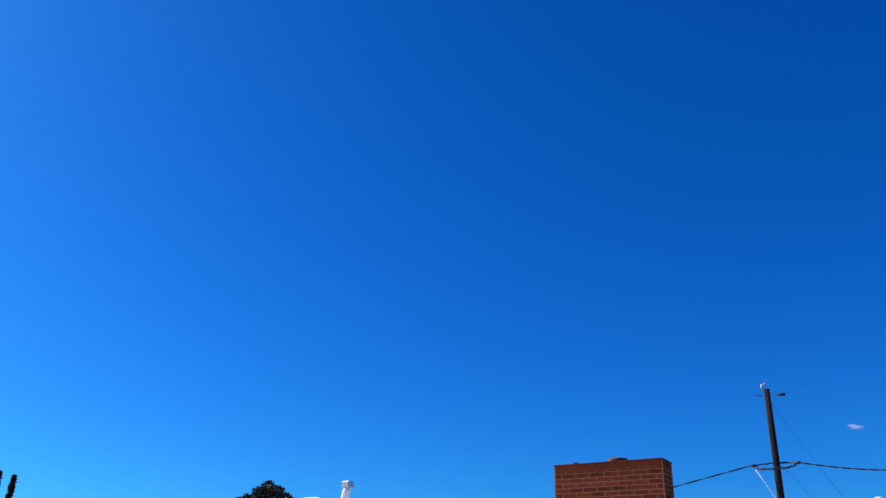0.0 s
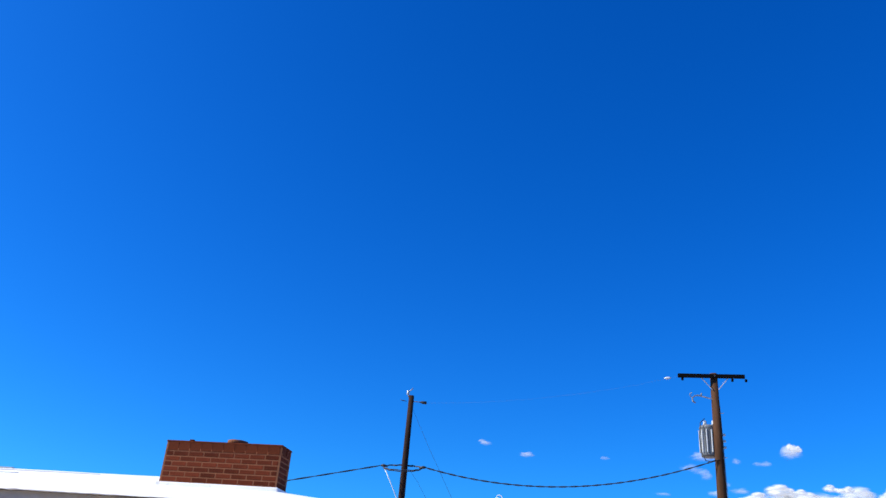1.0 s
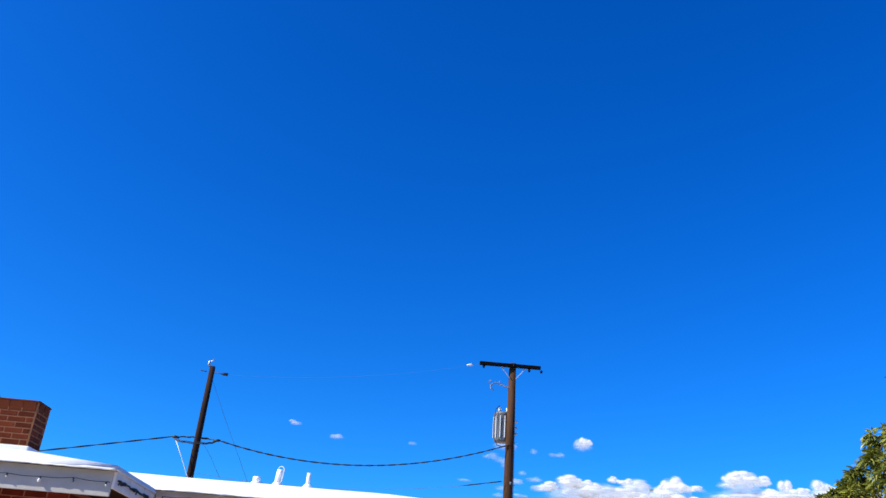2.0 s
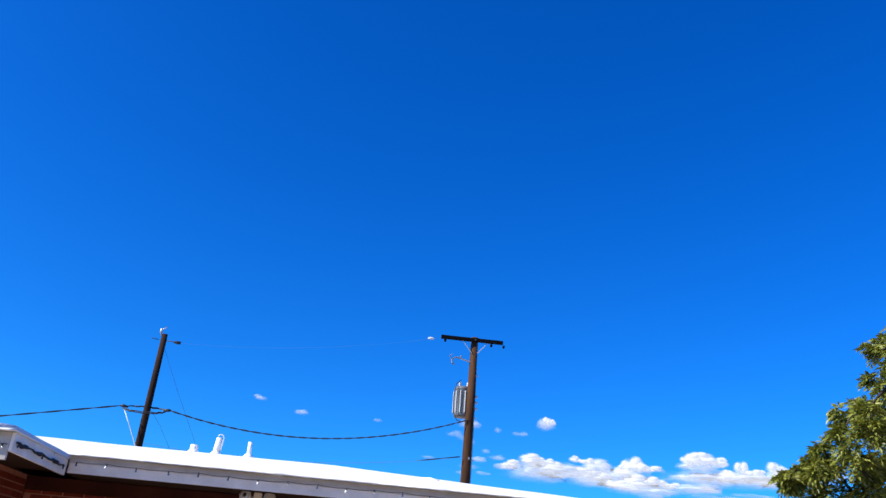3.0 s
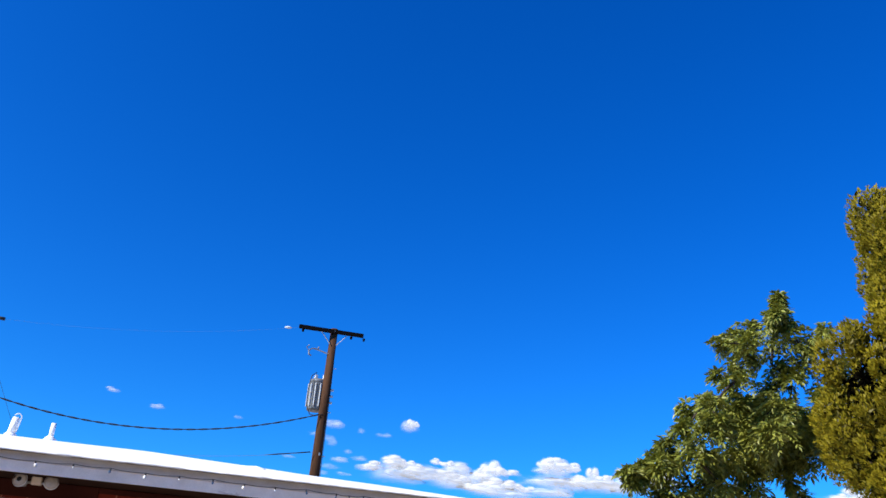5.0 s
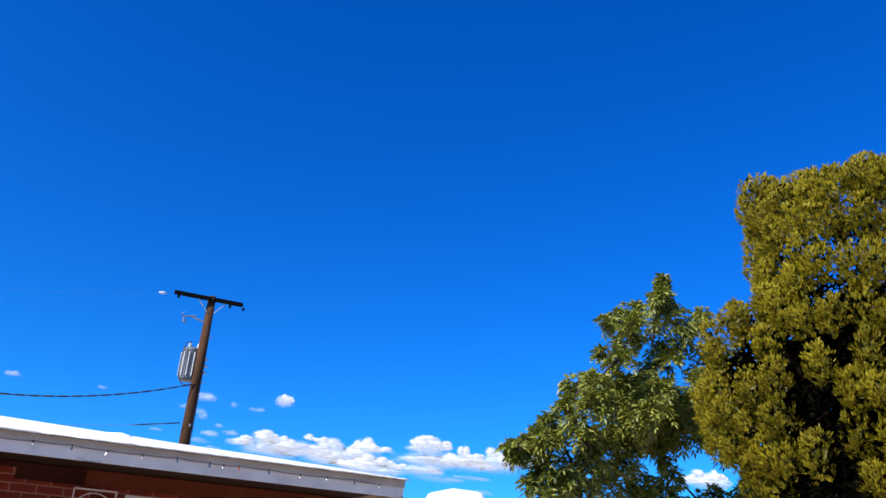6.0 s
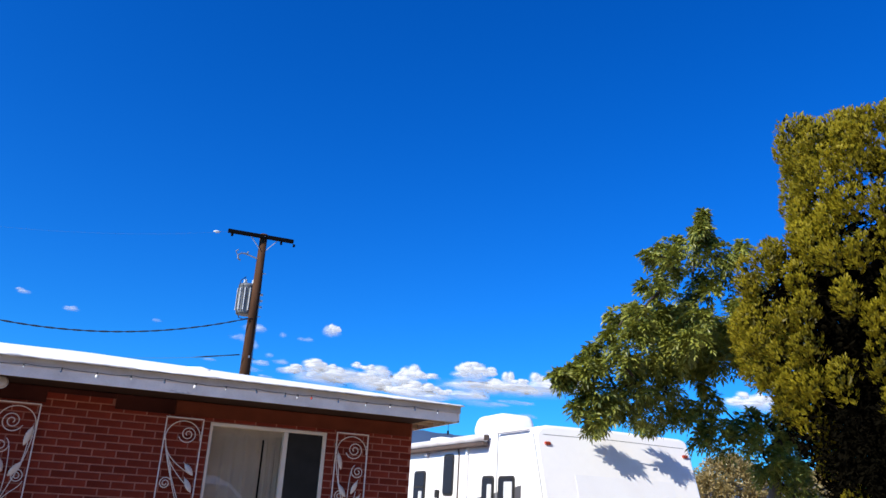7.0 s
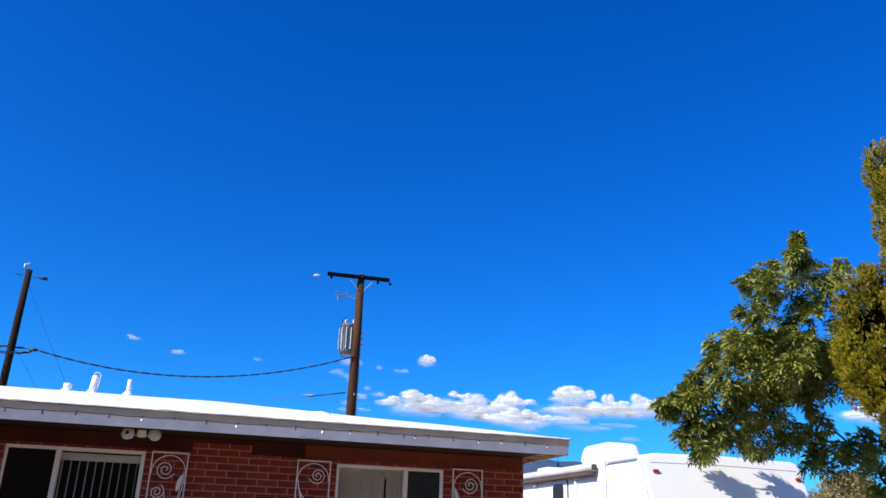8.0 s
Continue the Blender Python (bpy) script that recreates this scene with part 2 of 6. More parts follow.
M_pole_dark = material("dark_creosoted_wood", (0.026, 0.014, 0.010), 0.9, noise_scale=5, vary=0.8, bump=0.9, fine=26, stretch=0.12, spec=0.1)
M_arm = material("dark_tarred_wood", (0.004, 0.003, 0.003), 0.95, noise_scale=4, vary=0.4, bump=0.5, fine=40, spec=0.08)
M_steel = material("galvanised_steel", (0.42, 0.43, 0.44), 0.45, metal=0.7, noise_scale=12, vary=0.2, bump=0.1)
M_tank = material("gray_tank_paint", (0.55, 0.57, 0.58), 0.4, noise_scale=4, vary=0.12, bump=0.1)
# Body darker than its fins: shade in the slots, put into colour.
M_tank_body = material("slot_dark_tank", (0.13, 0.14, 0.15), 0.45, noise_scale=4, vary=0.2, bump=0.1)
M_cable = material("black_cable", (0.02, 0.02, 0.022), 0.6, noise_scale=20, vary=0.3, bump=0.1)
M_wire = material("bare_wire", (0.20, 0.21, 0.22), 0.5, metal=0.5, noise_scale=20, vary=0.2, bump=0.0)
M_strap = material("pale_rope", (0.6, 0.62, 0.62), 0.8, noise_scale=20, vary=0.2, bump=0.1)
M_gelcoat = material("white_gelcoat", (0.90, 0.89, 0.88), 0.35, noise_scale=1.5, vary=0.04, bump=0.05, fine=12)
M_guard = material("faded_gelcoat", (0.86, 0.86, 0.88), 0.4, noise_scale=2, vary=0.06, bump=0.05)
M_stripe = material("dark_gray_vinyl", (0.085, 0.085, 0.092), 0.45, noise_scale=5, vary=0.15, bump=0.05)
M_tint = material("tinted_window_glass", (0.022, 0.024, 0.028), 0.08, noise_scale=3, vary=0.2, bump=0.0, spec=0.6)
M_seam = material("gray_sealant", (0.32, 0.32, 0.33), 0.7, noise_scale=8, vary=0.2, bump=0.1)
M_awning = material("gray_awning_tube", (0.58, 0.55, 0.55), 0.55, noise_scale=3, vary=0.2, bump=0.1)
M_awning_dark = material("dark_trailer_trim", (0.085, 0.06, 0.05), 0.9, noise_scale=6, vary=0.3, bump=0.2)
M_amber = material("red_lens", (0.36, 0.05, 0.025), 0.3, noise_scale=20, vary=0.2, bump=0.0)
M_black = material("black_rubber", (0.02, 0.02, 0.02), 0.7, noise_scale=9, vary=0.3, bump=0.1)
M_bulb_clear = material("frosted_bulb", (0.85, 0.85, 0.83), 0.2, noise_scale=30, vary=0.05, bump=0.0)
M_bulb_blue = material("blue_bulb", (0.07, 0.12, 0.22), 0.2, noise_scale=30, vary=0.1, bump=0.0)
M_bulb_red = material("red_bulb", (0.60, 0.09, 0.05), 0.2, noise_scale=30, vary=0.1, bump=0.0)
M_lens = material("dull_lamp_glass", (0.62, 0.54, 0.44), 0.2, noise_scale=12, vary=0.3, bump=0.1)
M_bark = material("gray_brown_bark", (0.10, 0.085, 0.07), 0.95, noise_scale=6, vary=0.4, bump=0.9, fine=40)
M_dark_bark = material("dark_bark", (0.045, 0.032, 0.024), 0.95, noise_scale=6, vary=0.4, bump=0.9, fine=40)
M_pecan = leaf_material("pecan_leaf", (0.049, 0.070, 0.010), (0.315, 0.322, 0.050), (0.28, 0.28, 0.025), 0.15, 0.04)
M_juniper = leaf_material("juniper_foliage", (0.076, 0.066, 0.006), (0.36, 0.288, 0.015), (0.18, 0.15, 0.012), 0.10, 0.012, 0.45)
# Darker copy of the juniper leaf; shade between sprays is put into it.
M_juniper_shade = leaf_material("shade_juniper_foliage", (0.026, 0.028, 0.004), (0.13, 0.102, 0.007), (0.06, 0.055, 0.01), 0.08, 0.01, 0.7)
# Far darker than brown twigs: the bush's deep inner shade is in this colour.
M_dead_shade = leaf_material("shade_dark_inner_twigs", (0.0025, 0.0022, 0.0015), (0.0065, 0.0055, 0.003), (0.006, 0.005, 0.003), 0.02, 0.0)
M_pine = leaf_material("pine_needles", (0.012, 0.014, 0.005), (0.080, 0.064, 0.022), (0.03, 0.035, 0.01))
M_brush = leaf_material("dry_shrub_leaf", (0.16, 0.115, 0.035), (0.42, 0.31, 0.11), (0.3, 0.23, 0.07))
M_ground = material("pale_desert_gravel", (0.42, 0.345, 0.27), 0.95, noise_scale=0.4, vary=0.2, bump=0.6, fine=14)
# For the added wall behind the camera; dark so panes reflect little.
M_reflection_wall = material("dark_reflection_brown", (0.060, 0.036, 0.018), 0.9, noise_scale=2, vary=0.1, bump=0.5, fine=60, spec=0.02)
# Haze of distance is put into this blue base colour.
M_mountain = material("distant_blue_ridge", (0.045, 0.085, 0.16), 1.0, noise_scale=0.01, vary=0.15, bump=0.0, fine=0.06)
M_cloud = cloud_material("dense_cloud", 0.97, 0.42, 1.45, 0.10, 1.3)
M_haze = cloud_material("soft_cloud", 0.80, 0.42, 1.40, 0.04, 0.9)
M_puff = cloud_material("small_cloud", 0.62, 0.35, 1.50, 0.09, 0.8)
M_wisp = cloud_material("thin_cloud", 0.26, 0.55, 1.45, 0.09, 1.0)


# ---- building blocks ----
def add_box(bm, lo, hi, m=None):
    vs = [bm.verts.new((x, y, z)) for x in (lo[0], hi[0]) for y in (lo[1], hi[1]) for z in (lo[2], hi[2])]
    for q in ((0, 1, 3, 2), (4, 6, 7, 5), (0, 4, 5, 1), (2, 3, 7, 6), (0, 2, 6, 4), (1, 5, 7, 3)):
        bm.faces.new([vs[i] for i in q])
    if m is not None:
        bmesh.ops.transform(bm, matrix=m, verts=vs)
    return vs


def box(lo, hi, bevel=0.0, m=None):
    bm = bmesh.new()
    add_box(bm, lo, hi, m)
    if bevel:
        bmesh.ops.bevel(bm, geom=bm.edges[:], offset=bevel, segments=2, profile=0.5, affect="EDGES")
    return bm


def sweep(points, radius, sides=8, bm=None, closed=False, squash=1.0):
    """A tube along points; radius: a number, or one for each point."""
    bm = bm or bmesh.new()
    pts = [Vector(p) for p in points]
    n = len(pts)
    radii = radius if isinstance(radius, (list, tuple)) else [radius] * n
    rings, last = [], None
    for i, p in enumerate(pts):
        a, b = pts[i - 1] if (i or closed) else p, pts[(i + 1) % n] if (i < n - 1 or closed) else p
        t = (b - a).normalized()
        if last is None:
            u = t.orthogonal().normalized()
        else:
            u = (last - t * last.dot(t))
            u = u.normalized() if u.length > 1e-6 else t.orthogonal().normalized()
        last = u
        v = t.cross(u)
        rings.append([bm.verts.new(p + (u * math.cos(k * 2 * math.pi / sides) + v * squash * math.sin(k * 2 * math.pi / sides)) * radii[i]) for k in range(sides)])
    for i in range(n if closed else n - 1):
        r, s = rings[i], rings[(i + 1) % n]
        for k in range(sides):
            bm.faces.new((r[k], r[(k + 1) % sides], s[(k + 1) % sides], s[k]))
    if not closed:
        bm.faces.new(rings[0][::-1])
        bm.faces.new(rings[-1])
    return bm


def lathe(profile, sides=20, bm=None, m=None):
    """A turned solid from (radius, height) pairs, about z."""
    bm = bm or bmesh.new()
    rings, made = [], []
    for r, z in profile:
        ring = [bm.verts.new((r * math.cos(k * 2 * math.pi / sides), r * math.sin(k * 2 * math.pi / sides), z)) for k in range(sides)]
        rings.append(ring)
        made += ring
    for r, s in zip(rings, rings[1:]):
        for k in range(sides):
            bm.faces.new((r[k], r[(k + 1) % sides], s[(k + 1) % sides], s[k]))
    bm.faces.new(rings[0][::-1])
    bm.faces.new(rings[-1])
    if m is not None:
        bmesh.ops.transform(bm, matrix=m, verts=made)
    return bm


def finish(name, bm, mat, smooth=False):
    bmesh.ops.recalc_face_normals(bm, faces=bm.faces[:])
    me = bpy.data.meshes.new(name)
    bm.to_mesh(me)
    bm.free()
    me.materials.append(mat)
    if smooth:
        me.polygons.foreach_set("use_smooth", [True] * len(me.polygons))
    return new(name, me)


def part(name, bm, mat, parent, label="", smooth=False):
    ob = finish(name, bm, mat, smooth)
    ob.parent = parent
    if label:
        ob["label"] = label
    return ob


def thing(name, label, category, place=(0, 0, 0), group="", kind=""):
    ob = new(name)
    ob.empty_display_size = 0.2
    ob.location = place
    return tagged(ob, label, category, group, kind)


def from_lists(name, verts, faces, mat, parent=None, smooth=False):
    me = bpy.data.meshes.new(name)
    me.from_pydata(verts, [], faces)
    me.materials.append(mat)
    if smooth:
        me.polygons.foreach_set("use_smooth", [True] * len(me.polygons))
    ob = new(name, me)
    ob.parent = parent
    return ob


# ---- ground and distance ----
def build_ground():
    bm = bmesh.new()
    edges = [-4000, -900, -200, -60, -25, -12, -6, 0, 6, 12, 25, 60, 200, 900, 4000]
    grid = [[bm.verts.new((x, y, 0 if max(abs(x), abs(y)) < 8 else noise.noise((x * 0.05, y * 0.05, 0)) * 0.04)) for y in edges] for x in edges]
    for i in range(len(edges) - 1):
        for j in range(len(edges) - 1):
            bm.faces.new((grid[i][j], grid[i + 1][j], grid[i + 1][j + 1], grid[i][j + 1]))
    tagged(finish("ground", bm, M_ground), "pale dry desert gravel round the house", "ground", kind="structure")


def build_street_side():
    """Behind the camera: an added dark wall that keeps the sky out of the pane reflections, and a parked car; both seen
    only in the window panes.
    """
    wall = box((-34, -27.0, 0), (34, -26.7, 8.0), 0.02)
    tagged(finish("reflection_wall", wall, M_reflection_wall), "plain dark wall added to darken the pane reflections", "wall", kind="structure")
    c = thing("parked_car", "white parked car with dark windows by the street", "car", (-0.25, -13.2, 0))
    c.rotation_euler.z = math.pi
    c.scale.z = 1.2
    prof = [(-2.25, 0.42), (-2.28, 0.75), (-2.1, 0.98), (-1.15, 1.06), (-0.45, 1.58), (-0.1, 1.70), (1.35, 1.70), (1.85, 1.55), (2.2, 1.05), (2.27, 0.8), (2.25, 0.42)]
    bm = bmesh.new()
    rings = []
    for y, k in ((-0.88, 0.0), (-0.90, 0.06), (0.90, 0.06), (0.88, 0.0)):
        rings.append([bm.verts.new((x * (0.985 if abs(y) < 0.89 else 1), y * (1 - 0.16 * max(0, z - 1.0)), z)) for x, z in prof])
    n = len(prof)
    for a, b in zip(rings, rings[1:]):
        for k in range(n):
            bm.faces.new((a[k], a[(k + 1) % n], b[(k + 1) % n], b[k]))
    bm.faces.new(rings[0][::-1])
    bm.faces.new(rings[-1])
    body = part("body", bm, M_gelcoat, c, "white painted car body")
    for sy in (-1, 1):
        bm = bmesh.new()
        q = [(-0.98, 1.10), (-0.42, 1.52), (1.30, 1.60), (1.70, 1.48), (1.95, 1.10)]
        out = [[bm.verts.new((x, sy * (0.90 * (1 - 0.16 * max(0, z - 1.0)) + d), z)) for x, z in q] for d in (-0.004, 0.006)]
        for k in range(5):
            bm.faces.new((out[0][k], out[0][(k + 1) % 5], out[1][(k + 1) % 5], out[1][k]))
        bm.faces.new(out[0][::-1])
        bm.faces.new(out[1])
        part("side_window", bm, M_black, body, "dark side window")
        for x in (-1.4, 1.42):
            tyre = part("wheel", lathe([(0.17, -0.10), (0.32, -0.09), (0.34, -0.05), (0.34, 0.05), (0.32, 0.09), (0.17, 0.10)], 20, m=Matrix.Translation((x, sy * 0.80, 0.34)) @ pose(0, 0, 0, 90, 0, 0)), M_black, c, "", True)
            part("rim", lathe([(0.05, -0.106), (0.165, -0.101), (0.165, 0.101), (0.05, 0.106)], 16, m=Matrix.Translation((x, sy * 0.80, 0.34)) @ pose(0, 0, 0, 90, 0, 0)), M_steel, tyre, "", True)
        part("headlight", box((-2.30, sy * 0.66 - 0.14, 0.74), (-2.235, sy * 0.66 + 0.14, 0.90), 0.02), M_bulb_clear, body)


def build_mountains():
    bm = bmesh.new()
    rows = []
    for i in range(241):
        a = radians(-30 + i * 0.45)
        crest = 305 + 45 * noise.fractal((i * 0.045, 3.1, 0), 1.0, 2.0, 5) + 25 * math.sin(i * 0.05) - 170 * max(0.0, min(1.0, (i - 120) / 40))
        ring = []
        for k, (far, part_h) in enumerate(((2500, -0.02), (2750, 0.45), (3050, 1.0), (3500, 0.0))):
            h = crest * part_h * (1 + 0.25 * noise.noise((i * 0.2, k, 0)) * (part_h < 0.9))
            ring.append(bm.verts.new((math.sin(a) * far, math.cos(a) * far, h)))
        rows.append(ring)
    for r, s in zip(rows, rows[1:]):
        for k in range(3):
            bm.faces.new((r[k], s[k], s[k + 1], r[k + 1]))
    tagged(finish("mountain_ridge", bm, M_mountain, True), "hazy blue mountain ridge on the horizon", "mountains", kind="structure")


# ---- house ----
BRICK_L, BRICK_H, JOINT = 0.2032, 0.0668, 0.0125
SLOPE = 0.178
WALL_TOP = 2.40
house = thing("house", "low red brick ranch house with a white coated hip roof", "house")


def brick_mesh(length, mat, depth=0.05, height=BRICK_H - JOINT, name="brick"):
    """A brick lying along x, its face towards -y, with worn edges."""
    bm = bmesh.new()
    c = 0.004
    back = [bm.verts.new(p) for p in ((0, 0, 0), (length, 0, 0), (length, 0, height), (0, 0, height))]
    midr = [bm.verts.new((v.co.x, -depth + c, v.co.z)) for v in back]
    front = [bm.verts.new(p) for p in ((c, -depth, c), (length - c, -depth, c), (length - c, -depth, height - c), (c, -depth, height - c))]
    for r, s in ((back, midr), (midr, front)):
        for k in range(4):
            bm.faces.new((r[k], r[(k + 1) % 4], s[(k + 1) % 4], s[k]))
    bm.faces.new(front)
    bmesh.ops.recalc_face_normals(bm, faces=bm.faces[:])
    me = bpy.data.meshes.new(name)
    bm.to_mesh(me)
    bm.free()
    me.materials.append(mat)
    return me


def courses(x0, x1, z0, z1, holes, phase=0.0, BRICK_L=BRICK_L, BRICK_H=BRICK_H):
    """Running bond: (x, z, length) of every brick of a wall, with holes (x0, x1, z0, z1) left out."""
    row = 0
    z = z0
    while z + BRICK_H - JOINT <= z1 + 0.002:
        x = x0 + phase - (BRICK_L / 2 if row % 2 else 0)
        while x < x1:
            spans = [(max(x, x0), min(x + BRICK_L - JOINT, x1))]
            for hx0, hx1, hz0, hz1 in holes:
                if z + BRICK_H - JOINT > hz0 + 0.012 and z < hz1 - 0.012:
                    spans = [s for a, b in spans for s in ((a, min(b, hx0)), (max(a, hx1), b))]
            for a, b in spans:
                if b - a > 0.035:
                    yield a, z, b - a
            x += BRICK_L
        z += BRICK_H
        row += 1


def joined_bricks(name, spots, place, mat, parent, depth=0.022):
    """Bricks past the ones picked singly: place turns (x, out, z) along the wall into the house's space."""
    verts, faces = [], []
    h = BRICK_H - JOINT
    c = 0.004
    for x, z, length in spots:
        n = len(verts)
        for px, out, pz in ((0, 0, 0), (length, 0, 0), (length, 0, h), (0, 0, h), (c, depth, c), (length - c, depth, c), (length - c, depth, h - c), (c, depth, h - c)):
            verts.append(place(x + px, out, z + pz))
        faces += [(n + 4, n + 5, n + 6, n + 7)] + [(n + k, n + (k + 1) % 4, n + 4 + (k + 1) % 4, n + 4 + k) for k in range(4)]
    ob = from_lists(name, verts, faces, mat, parent)
    ob["kind"] = "stuff"
    return ob


WIN_1 = (-5.20, -3.955, 1.05, 2.24)
WIN_2 = (-2.077, -0.922, 1.05, 2.228)
LINTEL_1 = (-6.288, -3.53, 2.262, 2.40)
LINTEL_DARK = (-2.95, -2.42, 2.262, 2.40)
# Added dark strip: the eave's shade on the top bricks, given a shape.
EAVE_SHADE_STRIP = (-3.528, -2.952, 2.352, 2.40)
LINTEL_2 = (-2.418, -0.02, 2.262, 2.40)


def wall_with_holes(y0, y1, x0, x1, z1, holes):
    """A thick wall along x, open where the holes are."""
    bm = bmesh.new()
    xs = sorted({x0, x1, *(h[0] for h in holes), *(h[1] for h in holes)})
    for a, b in zip(xs, xs[1:]):
        hole = [h for h in holes if h[0] <= a and b <= h[1]]
        if hole:
            add_box(bm, (a, y0, 0), (b, y1, hole[0][2]))
            add_box(bm, (a, y0, hole[0][3]), (b, y1, z1))
        else:
            add_box(bm, (a, y0, 0), (b, y1, z1))
    bmesh.ops.remove_doubles(bm, verts=bm.verts[:], dist=1e-5)
    return bm


def build_walls():
    front = part("front_wall", wall_with_holes(0.012, 0.22, -6.28, 0.0, WALL_TOP, [WIN_1, WIN_2]), M_mortar, house, "red brick wall in running bond with pale joints")
    part("side_wall", box((-0.208, 0.22, 0), (-0.012, 6.0, WALL_TOP)), M_mortar, house)
    part("back_wall", box((-20.3, 6.0, 0), (-0.012, 6.2, WALL_TOP)), M_mortar, house)
    wing = part("wing_front_wall", box((-20.3, -1.488, 0), (-6.292, -1.3, WALL_TOP)), M_mortar, house, "brick wall of the projecting wing")
    wing_side = part("wing_side_wall", box((-6.48, -1.3, 0), (-6.292, 0.012, WALL_TOP)), M_mortar, house)
    part("end_wall", box((-20.5, -1.3, 0), (-20.3, 6.0, WALL_TOP)), M_mortar, house)
    part("floor", box((-20.3, -1.3, 0.0), (-0.21, 6.0, 0.12)), M_unlit_room, house)
    part("partition", box((-6.2, 2.6, 0.12), (-0.21, 2.7, WALL_TOP)), M_unlit_room, house)
    for (a, b, c, d), mat, label in ((LINTEL_1, M_lintel_dark, "dark brown header board above a window"), (LINTEL_2, M_lintel, "reddish brown header board above a window"), (LINTEL_DARK, M_lintel_dark, "darker end of the header board"), (EAVE_SHADE_STRIP, M_lintel_dark, "narrow dark strip added for the shade at the top of the bricks")):
        part("lintel", box((a, -0.012, c), (b, 0.010, d - 0.004), 0.003), mat, house, label)
    part("soffit", box((-6.26, -0.499, 2.404), (-0.001, 6.52, 2.416)), M_soffit, house, "brown boarded soffit, darkened to deepen the eave shade")
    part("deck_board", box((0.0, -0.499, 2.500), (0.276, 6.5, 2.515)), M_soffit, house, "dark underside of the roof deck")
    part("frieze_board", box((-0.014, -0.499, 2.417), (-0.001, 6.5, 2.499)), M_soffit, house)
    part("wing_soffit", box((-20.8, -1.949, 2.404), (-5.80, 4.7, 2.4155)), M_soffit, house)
    for y in (-0.22, 0.10, 0.55, 1.0, 1.6):
        part("rafter", box((0.0, y, 2.412), (0.274, y + 0.040, 2.499), 0.003), M_rafter, house, "bare wooden rafter tail")
    return front, wing, wing_side


def hip_roof(x0, x1, y0, y1, z, left_hip, lip, slope=SLOPE):
    """A low hip roof with a ridge along x, built as a closed slab with a soft, coated edge."""
    half = (y1 - y0) / 2
    zr = z + slope * half
    ym = (y0 + y1) / 2
    bm = bmesh.new()
    r0, r1 = (x0 + half if left_hip else x0), x1 - half

    top = {}

    def vert(x, y, h):
        wob = 0.008 * noise.noise((x * 1.3, y * 1.3, 0.5))
        k = (round(x, 4), round(y, 4))
        if k not in top:
            top[k] = bm.verts.new((x, y, h + wob))
        return top[k]

    def strip(a, b, c, d, n):
        """The quad or triangle a-b (eave) to c-d (ridge), cut into n columns and six rows."""
        rows = []
        for j in range(7):
            f = j / 6
            rows.append([Vector(a).lerp(Vector(d), f).lerp(Vector(b).lerp(Vector(c), f), i / n) for i in range(n + 1)])
        for j in range(6):
            for i in range(n):
                q = [rows[j][i], rows[j][i + 1], rows[j + 1][i + 1], rows[j + 1][i]]
                vs = []
                for p in q:
                    v = vert(*p)
                    if v not in vs:
                        vs.append(v)
                if len(vs) > 2:
                    try:
                        bm.faces.new(vs)
                    except ValueError:
                        pass

    A, B, C, D = (x0, y0, z), (x1, y0, z), (x1, y1, z), (x0, y1, z)
    R0, R1 = (r0, ym, zr), (r1, ym, zr)
    strip(A, B, R1, R0, 24)
    strip(C, D, R0, R1, 24)
    strip(B, C, R1, R1, 12)
    if left_hip:
        strip(D, A, R0, R0, 12)
    edge = [e for e in bm.edges if len(e.link_faces) == 1]
    low = bmesh.ops.extrude_edge_only(bm, edges=edge)["geom"]
    for v in low:
        if isinstance(v, bmesh.types.BMVert):
            v.co.z = z - lip if abs(v.co.z - z) < 0.03 else v.co.z - lip
    return bm


